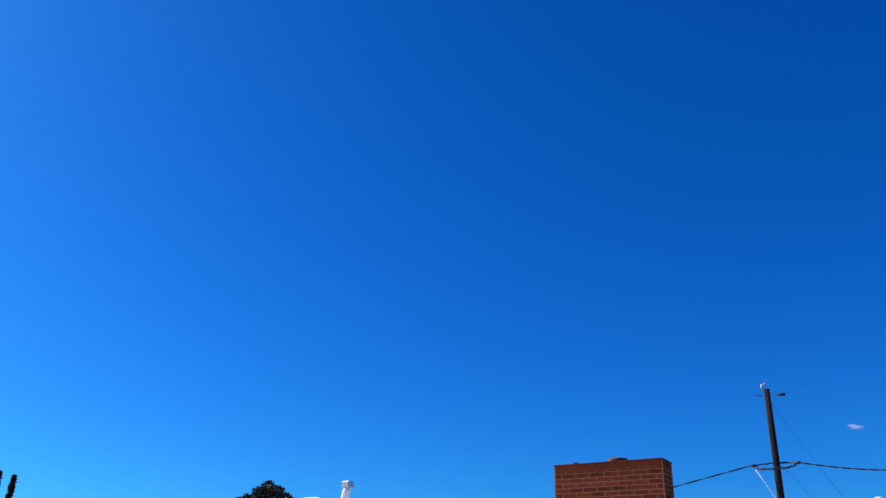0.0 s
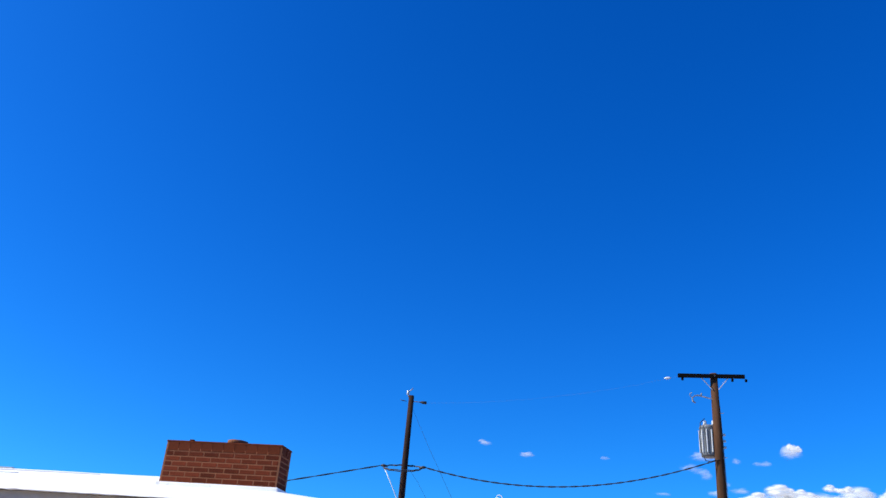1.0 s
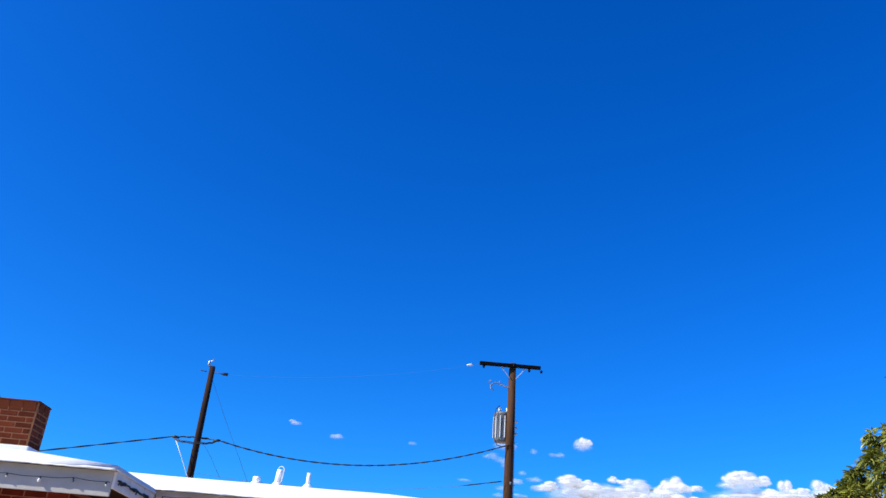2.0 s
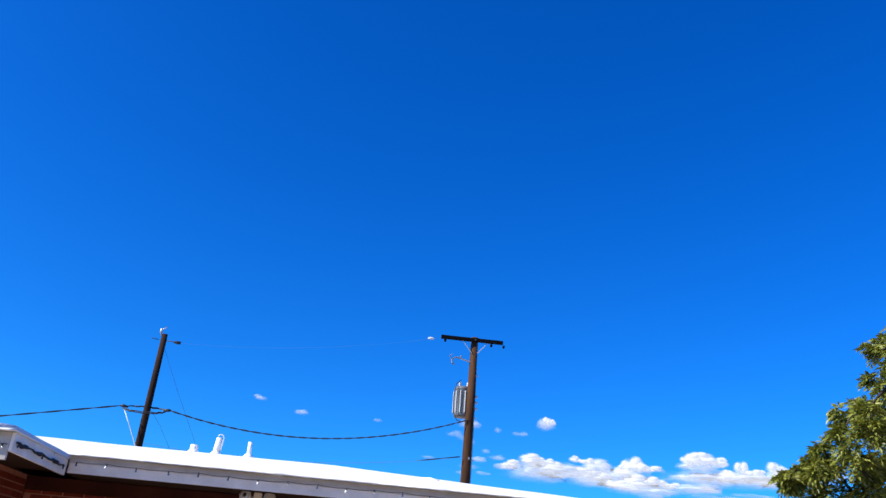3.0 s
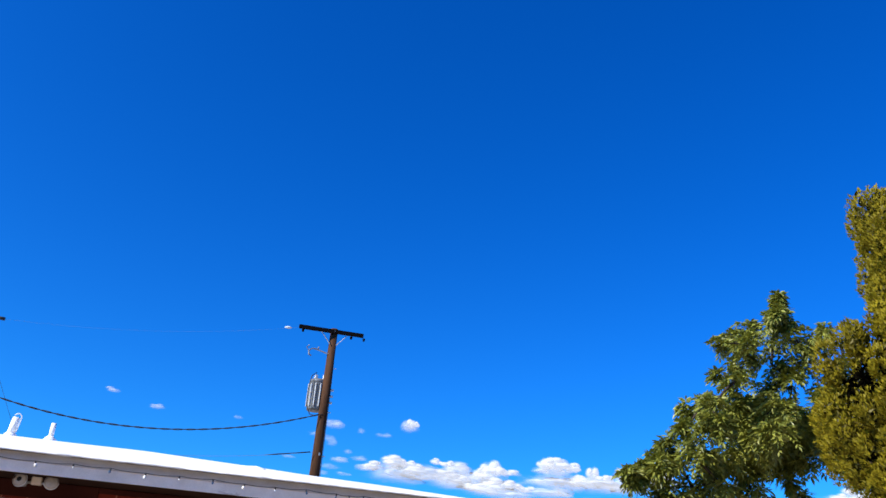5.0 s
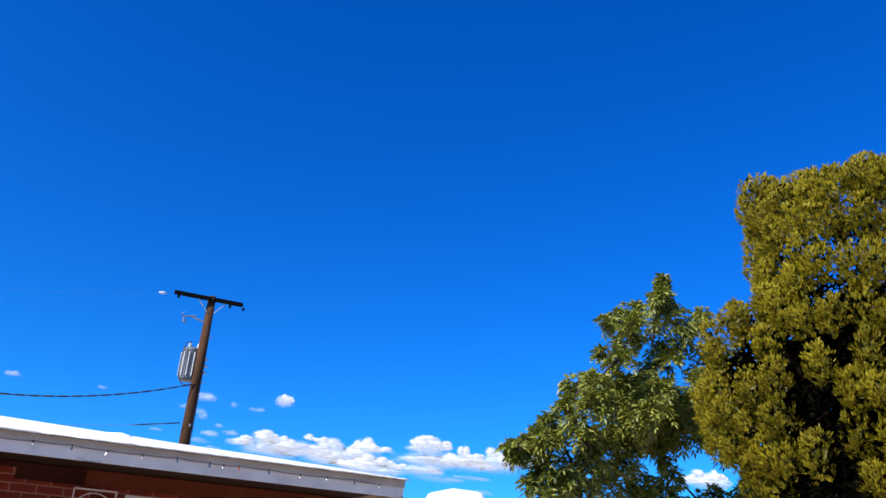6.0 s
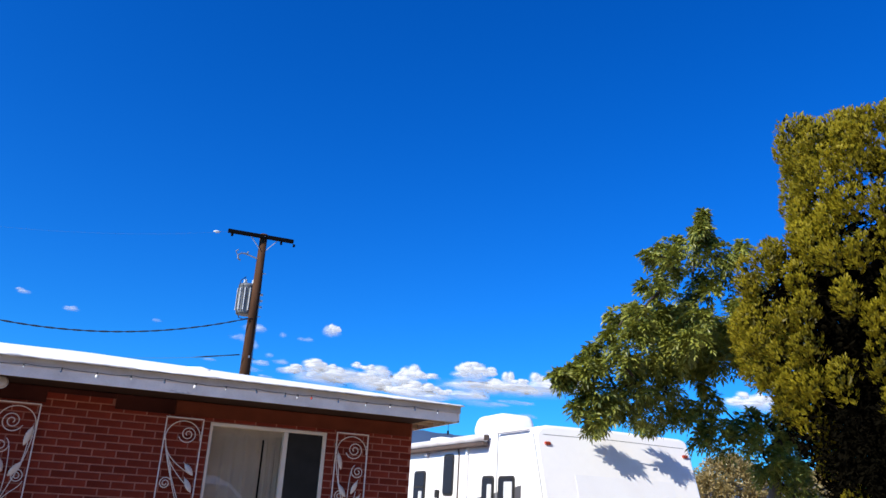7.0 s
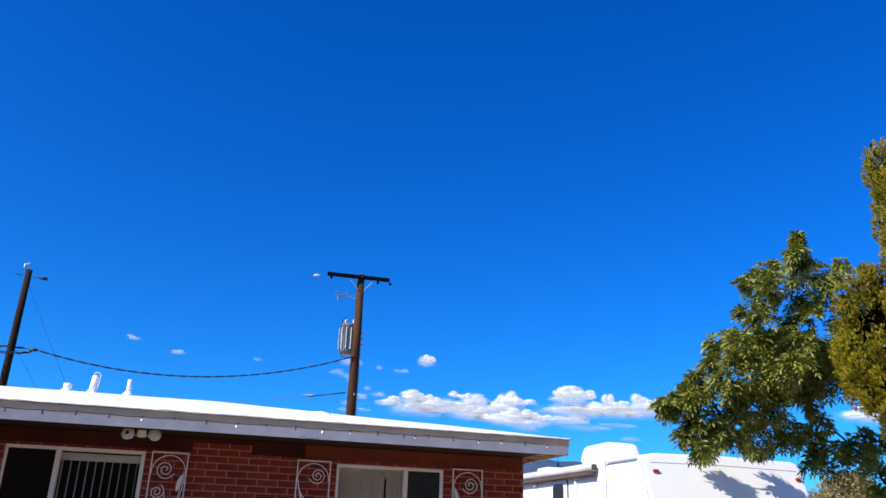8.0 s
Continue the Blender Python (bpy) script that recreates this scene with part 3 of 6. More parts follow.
def build_roofs():
    part("roof", hip_roof(-9.2, 0.315, -0.595, 6.595, 2.575, False, 0.016, 0.1725), M_roof, house, "low hip roof with thick white elastomeric coating", True)
    part("wing_roof", hip_roof(-21.0, -5.765, -2.045, 4.84, 2.560, True, 0.040, 0.195), M_roof, house, "low white coated hip roof of the projecting wing", True)
    # the coating's ragged, dripping edge along the eaves
    def ragged(a, b, seed):
        rng = random.Random(seed)
        a, b = Vector(a), Vector(b)
        n = int((b - a).length / 0.05)
        pts, rad = [], []
        for i in range(n + 1):
            p = a.lerp(b, i / n)
            k = noise.noise((i * 0.09, seed, 0)) + 0.6 * noise.noise((i * 0.41, seed, 4))
            pts.append(p + Vector((0, 0, 0.004 * k + rng.uniform(-0.002, 0.002))))
            rad.append(0.009 + 0.006 * max(-0.8, k) + (0.005 if rng.random() < 0.06 else 0))
        part("coating_edge", sweep(pts, rad, 6), M_roof, house, "ragged dripped edge of the roof coating", True)

    ragged((-5.70, -0.592, 2.566), (0.315, -0.592, 2.566), 3)
    ragged((-15.0, -2.044, 2.524), (-5.766, -2.044, 2.524), 7)
    ragged((-5.766, -2.044, 2.524), (-5.766, -0.62, 2.524), 5)
    # laps in the coating
    part("lap_seam", sweep([(-2.02, 1.20, 2.885), (-2.12, 1.29, 2.905), (-2.24, 1.40, 2.918)], [0.02, 0.038, 0.02], 8, squash=0.5), M_roof, house, "", True)
    part("lap_seam", box((-17.4, 0.86, 3.115), (-10.2, 0.885, 3.140), 0.004), M_seam, house, "raised lap in the roof coating")
    for (ax, ay), (bx, by) in (((-16.5, -0.30), (-10.9, 0.15)),):
        pts = []
        for i in range(25):
            x, y = ax + (bx - ax) * i / 24, ay + (by - ay) * i / 24
            pts.append((x, y, 2.560 + 0.195 * (y + 2.045) + 0.008 + 0.006 * noise.noise((x, y * 2, 1))))
        part("lap_seam", sweep(pts, [0.003 + 0.004 * abs(math.sin(i * 0.7)) for i in range(25)], 5, squash=0.6), M_seam, house, "thin uneven lap in the roof coating", True)
    part("ridge_board", box((-13.5, 1.36, 3.225), (-11.9, 1.44, 3.246), 0.004), M_seam, house, "gray board lying along the ridge")


def build_fascias():
    part("fascia", box((-5.772, -0.518, 2.402), (0.276, -0.500, 2.560), 0.003), M_fascia, house, "weathered white fascia board in shade")
    part("fascia", box((0.2765, -0.522, 2.402), (0.300, 6.5, 2.560), 0.003), M_fascia, house)
    part("drip_edge", box((-5.772, -0.531, 2.492), (0.306, -0.5185, 2.562), 0.003), M_drip, house, "gray weathered trim board under the roof coating")
    part("wing_fascia", box((-20.9, -1.975, 2.305), (-5.80, -1.950, 2.518), 0.003), M_fascia_gray, house, "gray weathered fascia board of the wing")
    part("wing_side_fascia", box((-5.799, -1.975, 2.372), (-5.774, -0.560, 2.518), 0.003), M_fascia, house, "peeling white fascia board at the side of the wing")
    part("splice_plate", box((-4.18, -0.5215, 2.46), (-3.82, -0.5185, 2.491), 0.001), M_fascia, house, "pale patch on the fascia")


def build_window(name, hole, mullion, label, sides):
    w = part(name, box((hole[0] + 0.002, 0.02, hole[2] + 0.002), (hole[1] - 0.002, 0.10, hole[2] + 0.045), 0.004), M_frame, house, label)
    part("window_sill", box((hole[0] - 0.03, -0.075, hole[2] - 0.045), (hole[1] + 0.03, 0.018, hole[2] + 0.001), 0.006), M_frame, w)
    part("window_frame", box((hole[0] + 0.002, 0.004, hole[3] - 0.034), (hole[1] - 0.002, 0.10, hole[3] - 0.002), 0.004), M_frame, w)
    part("window_frame", box((hole[0] + 0.002, 0.006, hole[2] + 0.046), (hole[0] + 0.028, 0.10, hole[3] - 0.035), 0.004), M_frame, w)
    part("window_frame", box((hole[1] - 0.040, 0.006, hole[2] + 0.046), (hole[1] - 0.002, 0.10, hole[3] - 0.035), 0.004), M_frame, w)
    part("mullion", box((mullion - 0.022, 0.010, hole[2] + 0.046), (mullion + 0.022, 0.095, hole[3] - 0.035), 0.004), M_frame, w)
    for a, b, mat in ((hole[0] + 0.029, mullion - 0.023, sides[0]), (mullion + 0.023, hole[1] - 0.041, sides[1])):
        pane = part("pane", box((a, 0.055, hole[2] + 0.047), (b, 0.060, hole[3] - 0.036)), M_glass, w)
        pane.visible_shadow = False
        if mat is not M_glass:
            part("insect_screen", box((a, 0.020, hole[2] + 0.047), (b, 0.0215, hole[3] - 0.036)), mat, w, "dark insect screen")
    return w


def drape(name, x0, x1, y, z0, z1, folds, depth, mat, label, category):
    """A hanging curtain with soft folds."""
    n = 90
    bm = bmesh.new()
    rows = []
    for z in (z0, z0 + (z1 - z0) * 0.5, z1):
        spread = 1.0 if z < z1 else 0.6
        rows.append([bm.verts.new((x0 + (x1 - x0) * i / n, y + depth * spread * math.sin(i / n * folds * 2 * math.pi + 0.7 * math.sin(i * 0.3)), z)) for i in range(n + 1)])
    for r, s in zip(rows, rows[1:]):
        for i in range(n):
            bm.faces.new((r[i], r[i + 1], s[i + 1], s[i]))
    bmesh.ops.solidify(bm, geom=bm.faces[:], thickness=0.003)
    return tagged(finish(name, bm, mat, True), label, category)


def build_openings():
    build_window("window", WIN_2, -1.335, "sliding aluminium window with a pale curtain behind the fixed pane", (M_glass, M_lit_screen))
    build_window("window", WIN_1, -4.738, "sliding aluminium window with vertical blinds behind the fixed pane", (M_screen, M_glass))
    drape("curtain", -2.04, -1.548, 0.085, 0.9, 2.14, 4, 0.006, M_curtain, "pale hanging curtain behind a window pane", "curtain")
    drape("curtain", -1.530, -1.36, 0.085, 0.9, 2.14, 3, 0.006, M_curtain, "pale hanging curtain drawn to the window's middle", "curtain")
    drape("valance", -2.05, -0.96, 0.082, 2.105, 2.205, 7, 0.008, M_curtain, "short pale valance across the window top", "curtain")
    # vertical blinds: each vane stands half turned
    blinds = thing("vertical_blinds", "cream vertical blinds hanging half open behind glass", "blinds", (-4.36, 0.15, 2.15))
    part("head_rail", box((-0.385, -0.02, -0.024), (0.40, 0.03, 0.045), 0.004), M_blind, blinds)
    for i in range(11):
        turn = pose(-0.345 + i * 0.075, 0, 0, 0, 0, 90)
        part("vane", box((-0.042, -0.001, -1.05), (0.042, 0.001, -0.024), 0, turn), M_blind, blinds)


def build_chimney():
    x0, x1, y0, y1, z0, z1 = -8.51, -7.11, -0.70, -0.36, 2.70, 3.325
    core = part("chimney", box((x0 + 0.0015, y0 + 0.0015, z0), (x1 - 0.0015, y1 - 0.0015, z1 - 0.012)), M_chimney_mortar, house, "broad brick chimney with a flat cap and a clay flue")
    part("flashing", box((x0 - 0.03, y0 - 0.03, z0), (x1 + 0.03, y1 + 0.03, 2.862), 0.01), M_roof, core, "white coated flashing round the chimney foot")
    long_b, high_b = 0.185, 0.0575
    whole, half_b = brick_mesh(long_b - JOINT, M_chimney_brick, 0.022, high_b - JOINT), {}
    soldier = brick_mesh(0.1372, M_soldier_brick, 0.024, 0.098)

    stub = brick_mesh(0.012, M_chimney_mortar, 0.026, 0.030, "mortar_stub")

    def piece(me, x, y, z, rz, name="brick"):
        ob = new(name, me)
        ob.parent = core
        ob.matrix_local = pose(x, y, z, 0, 0, rz)

    def face(length, ox, oy, rz):
        turn = Matrix.Rotation(radians(rz), 3, "Z")
        for x, z, ln in courses(0, length, z1 - 0.104 - 6 * high_b, z1 - 0.105, [], 0.0, long_b, high_b):
            if abs(ln - (long_b - JOINT)) < 1e-4:
                me = whole
            else:
                key = round(ln, 3)
                if key not in half_b:
                    half_b[key] = brick_mesh(key, M_chimney_brick, 0.022, high_b - JOINT)
                me = half_b[key]
            p = turn @ Vector((x, 0, 0))
            piece(me, ox + p.x, oy + p.y, z, rz)
        n = round(length / 0.137)
        for i in range(n):
            p = turn @ Vector((i * length / n, 0, 0))
            piece(soldier, ox + p.x, oy + p.y, z1 - 0.103, rz)
            q = turn @ Vector((i * length / n - 0.006, 0, 0))
            piece(stub, ox + q.x, oy + q.y, z1 - 0.108, rz, "mortar_stub")

    face(x1 - x0 - 0.04, x0 + 0.02, y0 + 0.02, 0)
    face(y1 - y0 - 0.04, x1 - 0.02, y0 + 0.02, 90)
    face(y1 - y0 - 0.04, x0 + 0.02, y1 - 0.02, -90)
    bm = bmesh.new()
    add_box(bm, (x0 - 0.006, y0 - 0.006, z1 - 0.011), (x1 + 0.006, y1 + 0.006, z1 + 0.010))
    bmesh.ops.bevel(bm, geom=bm.edges[:], offset=0.006, segments=1, affect="EDGES")
    part("cap", bm, M_soldier_brick, core, "worn brick cap")
    part("flue", lathe([(0.115, 0.0), (0.12, 0.045), (0.112, 0.05), (0.095, 0.05), (0.09, 0.01)], 20, m=Matrix.Translation((-7.72, -0.53, z1 + 0.011))), M_chimney_mortar, core, "short clay flue pipe", True)
    part("cap_shard", box((-8.26, -0.66, z1 + 0.0105), (-8.21, -0.61, z1 + 0.035), 0.006), M_chimney_brick, core)


# ---- wrought iron panels ----
def spiral(cx, cz, r0, r1, a0, turns, n=40):
    out = []
    for i in range(n + 1):
        f = i / n
        a = a0 + turns * 2 * math.pi * f
        r = r0 + (r1 - r0) * f ** 0.85
        out.append((cx + r * math.cos(a), 0, cz + r * math.sin(a)))
    return out


def bezier(p0, p1, p2, p3, n=22):
    out = []
    for i in range(n + 1):
        t = i / n
        c = ((1 - t) ** 3, 3 * t * (1 - t) ** 2, 3 * t * t * (1 - t), t ** 3)
        out.append((sum(k * p[0] for k, p in zip(c, (p0, p1, p2, p3))), 0, sum(k * p[1] for k, p in zip(c, (p0, p1, p2, p3)))))
    return out


def wheat_leaf(cx, cz, angle, length):
    """A forged ear: a spindle with ribs pressed into it."""
    bm = bmesh.new()
    n = 14
    pts, rad = [], []
    for i in range(n + 1):
        f = i / n
        pts.append((cx + math.cos(angle) * length * (f - 0.5), 0, cz + math.sin(angle) * length * (f - 0.5)))
        rad.append(0.003 + 0.035 * math.sin(math.pi * min(1, f * 1.15)) ** 0.8 * (0.86 + 0.14 * (i % 2)) if f < 0.87 else 0.003)
    return sweep(pts, rad, 8, bm, squash=0.45)


def build_panel(x0, width, mirror, label, falling=False):
    """An openwork panel beside a window: local x 0 to width, z 0 (foot) to 1.18 (top)."""
    h = 1.18
    p = thing("iron_panel", label, "ornamental ironwork", (x0, -0.045, 1.06), "ornamental iron panels beside the windows")
    s = (lambda x: width - x) if mirror else (lambda x: x)

    def bar(name, pts, r=0.0048, sides=6):
        part(name, sweep([(s(x), y, z) for x, y, z in pts], r, sides), M_white_iron, p, "", True)

    for lo, hi in (((0, -0.008, 0), (0.011, 0.008, h)), ((width - 0.011, -0.008, 0), (width, 0.008, h)), ((0.0115, -0.008, h - 0.011), (width - 0.0115, 0.008, h)), ((0.0115, -0.008, 0), (width - 0.0115, 0.008, 0.011))):
        part("frame_bar", box(lo, hi, 0.002), M_white_iron, p)
    for z in (0.12, h - 0.12):
        part("wall_peg", sweep([(0.007, 0.008, z), (0.007, 0.034, z)], 0.006, 6), M_white_iron, p)
        part("wall_peg", sweep([(width - 0.007, 0.008, z), (width - 0.007, 0.034, z)], 0.006, 6), M_white_iron, p)
    k = width / 0.345
    bar("top_arch", spiral(0.1725 * k, h - 0.19, 0.158 * k, 0.158 * k, radians(-5), 0.54, 26))
    if falling:
        bar("scroll", spiral(0.215 * k, h - 0.15, 0.085 * k, 0.014, radians(200), 2.1, 46))
        bar("scroll", spiral(0.075 * k, h - 0.60, 0.055 * k, 0.012, radians(40), 1.9, 40))
        for end, bend in (((0.27, h - 0.50), (0.09, h - 0.40)), ((0.29, h - 0.63), (0.08, h - 0.45)), ((0.20, h - 0.78), (0.10, h - 0.5)), ((0.115, h - 0.57), (0.13, h - 0.45)), ((0.26, h - 0.86), (0.12, h - 0.55))):
            bar("stem", bezier((0.022 * k, h - 0.20), (0.03 * k, h - 0.32), (bend[0] * k, bend[1]), (end[0] * k, end[1])), 0.0042)
        for cx, cz, ang, ln in ((0.262, h - 0.46, 130, 0.15), (0.275, h - 0.60, 120, 0.16)):
            part("ear", wheat_leaf(s(cx * k), cz, radians(ang), ln), M_white_iron, p, "forged ear of wheat", True)
        bar("scroll", spiral(0.22 * k, h - 0.98, 0.10 * k, 0.014, radians(60), 2.1, 46))
        return p
    bar("scroll", spiral(0.205 * k, h - 0.165, 0.095 * k, 0.014, radians(200), 2.1, 46))
    bar("scroll", spiral(0.255 * k, h - 0.375, 0.072 * k, 0.012, radians(120), 1.9, 40))
    bar("scroll", spiral(0.085 * k, h - 0.62, 0.06 * k, 0.012, radians(60), 1.9, 40))
    for end, bend in (((0.020, h - 0.22), (0.02, h - 0.5)), ((0.05, h - 0.30), (0.04, h - 0.55)), ((0.185, h - 0.375), (0.16, h - 0.6)), ((0.027, h - 0.66), (0.06, h - 0.75)), ((0.30, h - 0.72), (0.27, h - 0.8)), ((0.25, h - 0.56), (0.24, h - 0.7))):
        bar("stem", bezier((end[0] * k, end[1]), (bend[0] * k, bend[1]), (0.16 * k, h - 0.74), (0.215 * k, h - 0.93)), 0.0042)
    bar("stem", bezier((0.215 * k, h - 0.93), (0.22 * k, h - 1.0), (0.19 * k, h - 1.1), (0.17 * k, 0.012)), 0.008)
    for cx, cz, ang, ln in ((0.052, h - 0.27, 105, 0.17), (0.10, h - 0.555, 125, 0.15), (0.265, h - 0.655, 60, 0.15), (0.235, h - 0.52, 65, 0.14)):
        a = radians(180 - ang) if mirror else radians(ang)
        part("ear", wheat_leaf(s(cx * k), cz, a, ln * 1.15), M_white_iron, p, "forged ear of wheat", True)
    return p


def build_floodlight():
    f = thing("floodlight", "twin-headed outdoor floodlight under the eave", "floodlight", (-4.0, -0.30, 2.404))
    part("junction_box", box((-0.040, -0.032, -0.066), (0.040, 0.032, -0.001), 0.008), M_frame, f)
    for sx in (-1, 1):
        turn = Matrix.Translation((sx * 0.112, -0.02, -0.048)) @ pose(0, 0, 0, 78, 0, 14 * sx)
        arm = part("swivel_arm", sweep([(sx * 0.036, 0.0, -0.045), (sx * 0.075, 0.02, -0.05), (sx * 0.105, 0.02, -0.05)], 0.011, 8), M_steel, f)
        lamp = part("lamp", lathe([(0.020, -0.075), (0.024, -0.045), (0.040, -0.02), (0.056, 0.025), (0.060, 0.035), (0.058, 0.042)], 20, m=turn), M_bulb_clear, f, "reflector lamp with a dull glass face", True)
        part("lens", lathe([(0.056, 0.0425), (0.040, 0.052), (0.012, 0.057)], 20, m=turn), M_lens, lamp, "dull lamp glass", True)
        if sx < 0:
            part("lamp_core", lathe([(0.020, 0.0555), (0.016, 0.060), (0.006, 0.061)], 12, m=turn), M_black, lamp, "dark core behind the lamp glass", True)


def build_string_lights():
    """Festoon bulbs clipped along the fascias."""
    def festoon(spots, label):
        s = thing("string_light", label, "string lights", spots[0][0])
        base = Vector(spots[0][0])
        pts = []
        for (p, _), (q, _) in zip(spots, spots[1:]):
            for i in range(6):
                f = i / 6
                v = Vector(p).lerp(Vector(q), f) - base
                v.z += 0.022 - 0.008 * math.sin(math.pi * f)
                pts.append(v)
        part("wire", sweep(pts, 0.0028, 5), M_cable, s, "thin dark wire")
        for i, (p, mat) in enumerate(spots):
            v = Vector(p) - base
            size = 0.95 if mat is not M_bulb_clear else 1.35 if i % 3 == 0 or i == 1 else 0.7
            tilt = pose(*v, 8 * math.sin(i * 2.1), 14 * math.sin(i * 1.7), 0)
            sock = part("socket", lathe([(0.007, 0.003), (0.007, 0.018), (0.005, 0.021)], 8, m=tilt), M_cable, s)
            part("bulb", lathe([(0.002, -0.021), (0.008, -0.016), (0.0105, -0.008), (0.008, 0.0), (0.006, 0.0025)], 10, m=tilt @ Matrix.Scale(size, 4)), mat, sock, "", True)
        return s

    xs = [-5.68, -5.41, -5.135, -4.835, -4.56, -4.28, -3.997, -3.715, -3.43, -3.15, -2.876, -2.60, -2.337, -2.068, -1.794, -1.529, -1.412, -1.278, -1.017, -0.737, -0.49, -0.23, 0.018]
    mats = [M_bulb_blue, M_bulb_clear, M_bulb_blue, M_bulb_blue, M_bulb_blue, M_bulb_blue, M_bulb_clear, M_bulb_clear, M_bulb_blue, M_bulb_clear, M_bulb_clear, M_bulb_blue, M_bulb_clear, M_bulb_clear, M_bulb_blue, M_bulb_blue, M_bulb_clear, M_bulb_red, M_bulb_blue, M_bulb_clear, M_bulb_clear, M_bulb_blue, M_bulb_clear]
    festoon([((x, -0.606, 2.476 + 0.006 * math.sin(i * 1.9)), m) for i, (x, m) in enumerate(zip(xs, mats))], "string of small coloured bulbs along the white fascia")
    spots = []
    for i in range(30):
        spots.append(((-13.9 + i * 0.278, -2.0, 2.405 + 0.008 * math.sin(i * 2.3)), M_bulb_clear if i % 3 != 1 else M_bulb_blue))
    for i in range(3):
        spots.append(((-5.760, -1.90 + i * 0.60, 2.430), M_bulb_blue))
    s = festoon(spots, "string of small bulbs along the gray fascia of the wing")
    base = s.location
    tangle = [Vector((-5.762 + 0.008 * math.sin(i * 1.7), -1.93 + i * 0.044, 2.448 - 0.010 * math.sin(i * 0.42 + 0.4) ** 2 + 0.004 * math.sin(i * 1.9))) - base for i in range(30)]
    part("cable", sweep(tangle, [0.007 + 0.012 * math.sin(i * 0.33 + 0.5) ** 4 for i in range(30)], 7), M_cable, s, "thick black cable sagging along the fascia", True)


def build_roof_vents():
    """Pipes that stand on the roof, each with its coated collar."""
    def vent(x, y, z, label, make):
        v = thing("roof_vent", label, "roof vent", (x, y, z), "vents on the roof")
        part("collar", lathe([(0.10, -0.03), (0.07, 0.015), (0.05, 0.035), (0.04, 0.05)], 16), M_roof, v, "", True)
        make(v)

    def plain(height, r):
        def make(v):
            part("pipe", lathe([(r, 0.02), (r, height), (r * 0.8, height), (r * 0.8, height - 0.06)], 16), M_roof, v, "", True)
        return make

    def hooded(v):
        part("pipe", sweep([(0, 0, 0.02), (0.008, 0, 0.12), (0.016, 0, 0.225)], [0.050, 0.046, 0.042], 16), M_roof, v, "", True)
        hoop = [(0.034 + 0.044 * math.cos(a), -0.03, 0.225 + 0.044 * math.sin(a)) for a in (2.7, 2.2, 1.7, 1.2, 0.7, 0.2, -0.2)]
        part("hood", sweep(hoop + [(0.072, -0.03, 0.14), (0.060, -0.03, 0.05)], 0.007, 8), M_vent, v, "pale bent metal hood strap", True)

    vent(-4.95, 3.05, 3.20, "white coated vent pipe with a pale bent hood", hooded)
    vent(-4.50, 3.05, 3.20, "slim white coated vent pipe", plain(0.21, 0.03))
    vent(-5.26, 3.05, 3.20, "stubby white coated vent pipe", plain(0.095, 0.055))

    def tall(v):
        part("pipe", sweep([(0, 0, 0.02), (0.03, 0, 0.25), (0.06, 0, 0.36)], [0.085, 0.075, 0.07], 14), M_roof, v, "", True)
        part("cap", box((-0.025, -0.08, 0.345), (0.14, 0.08, 0.46), 0.012), M_steel, v, "pale square metal cap")

    vent(-13.72, 1.45, 3.27, "white coated flue pipe with a square metal cap", tall)

    def duct(v):
        part("stem", lathe([(0.20, 0.0), (0.17, 0.04), (0.125, 0.11), (0.11, 0.20)], 18), M_roof, v, "", True)
        hood = part("hood", sweep([(-0.215, 0, 0.235), (-0.19, 0, 0.232), (-0.10, 0, 0.226), (0.10, -0.01, 0.220), (0.19, -0.02, 0.212), (0.255, -0.045, 0.185)], [0.045, 0.068, 0.076, 0.077, 0.078, 0.078], 20), M_roof, v, "", True)
        turn = Matrix.Translation((0.257, -0.046, 0.184)) @ Vector((0.065, -0.025, -0.027)).to_track_quat("Z", "Y").to_matrix().to_4x4()
        # A black disc closes the duct, standing in for its shaded hollow.
        part("mouth", lathe([(0.066, 0.002), (0.066, 0.005), (0.02, 0.004)], 18, m=turn), M_black, hood, "dark disc standing in for the shaded open mouth")

    vent(-14.50, 1.45, 3.19, "white gooseneck roof vent with a dark mouth", duct)


def build_hook():
    h = thing("hanging_hook", "thin dark hook hanging under the eave corner", "hook", (0.255, -0.35, 2.404))
    part("wire", sweep([(0, 0, 0), (0, 0, -0.06), (0.003, 0, -0.075)], 0.0025, 6), M_cable, h)
    part("weight", lathe([(0.004, -0.115), (0.011, -0.10), (0.011, -0.08), (0.004, -0.072)], 10), M_cable, h)


# ---- poles and cables ----
def arc(p, q, sag, n=24):
    p, q = Vector(p), Vector(q)
    return [p.lerp(q, i / n) - Vector((0, 0, 4 * sag * (i / n) * (1 - i / n))) for i in range(n + 1)]


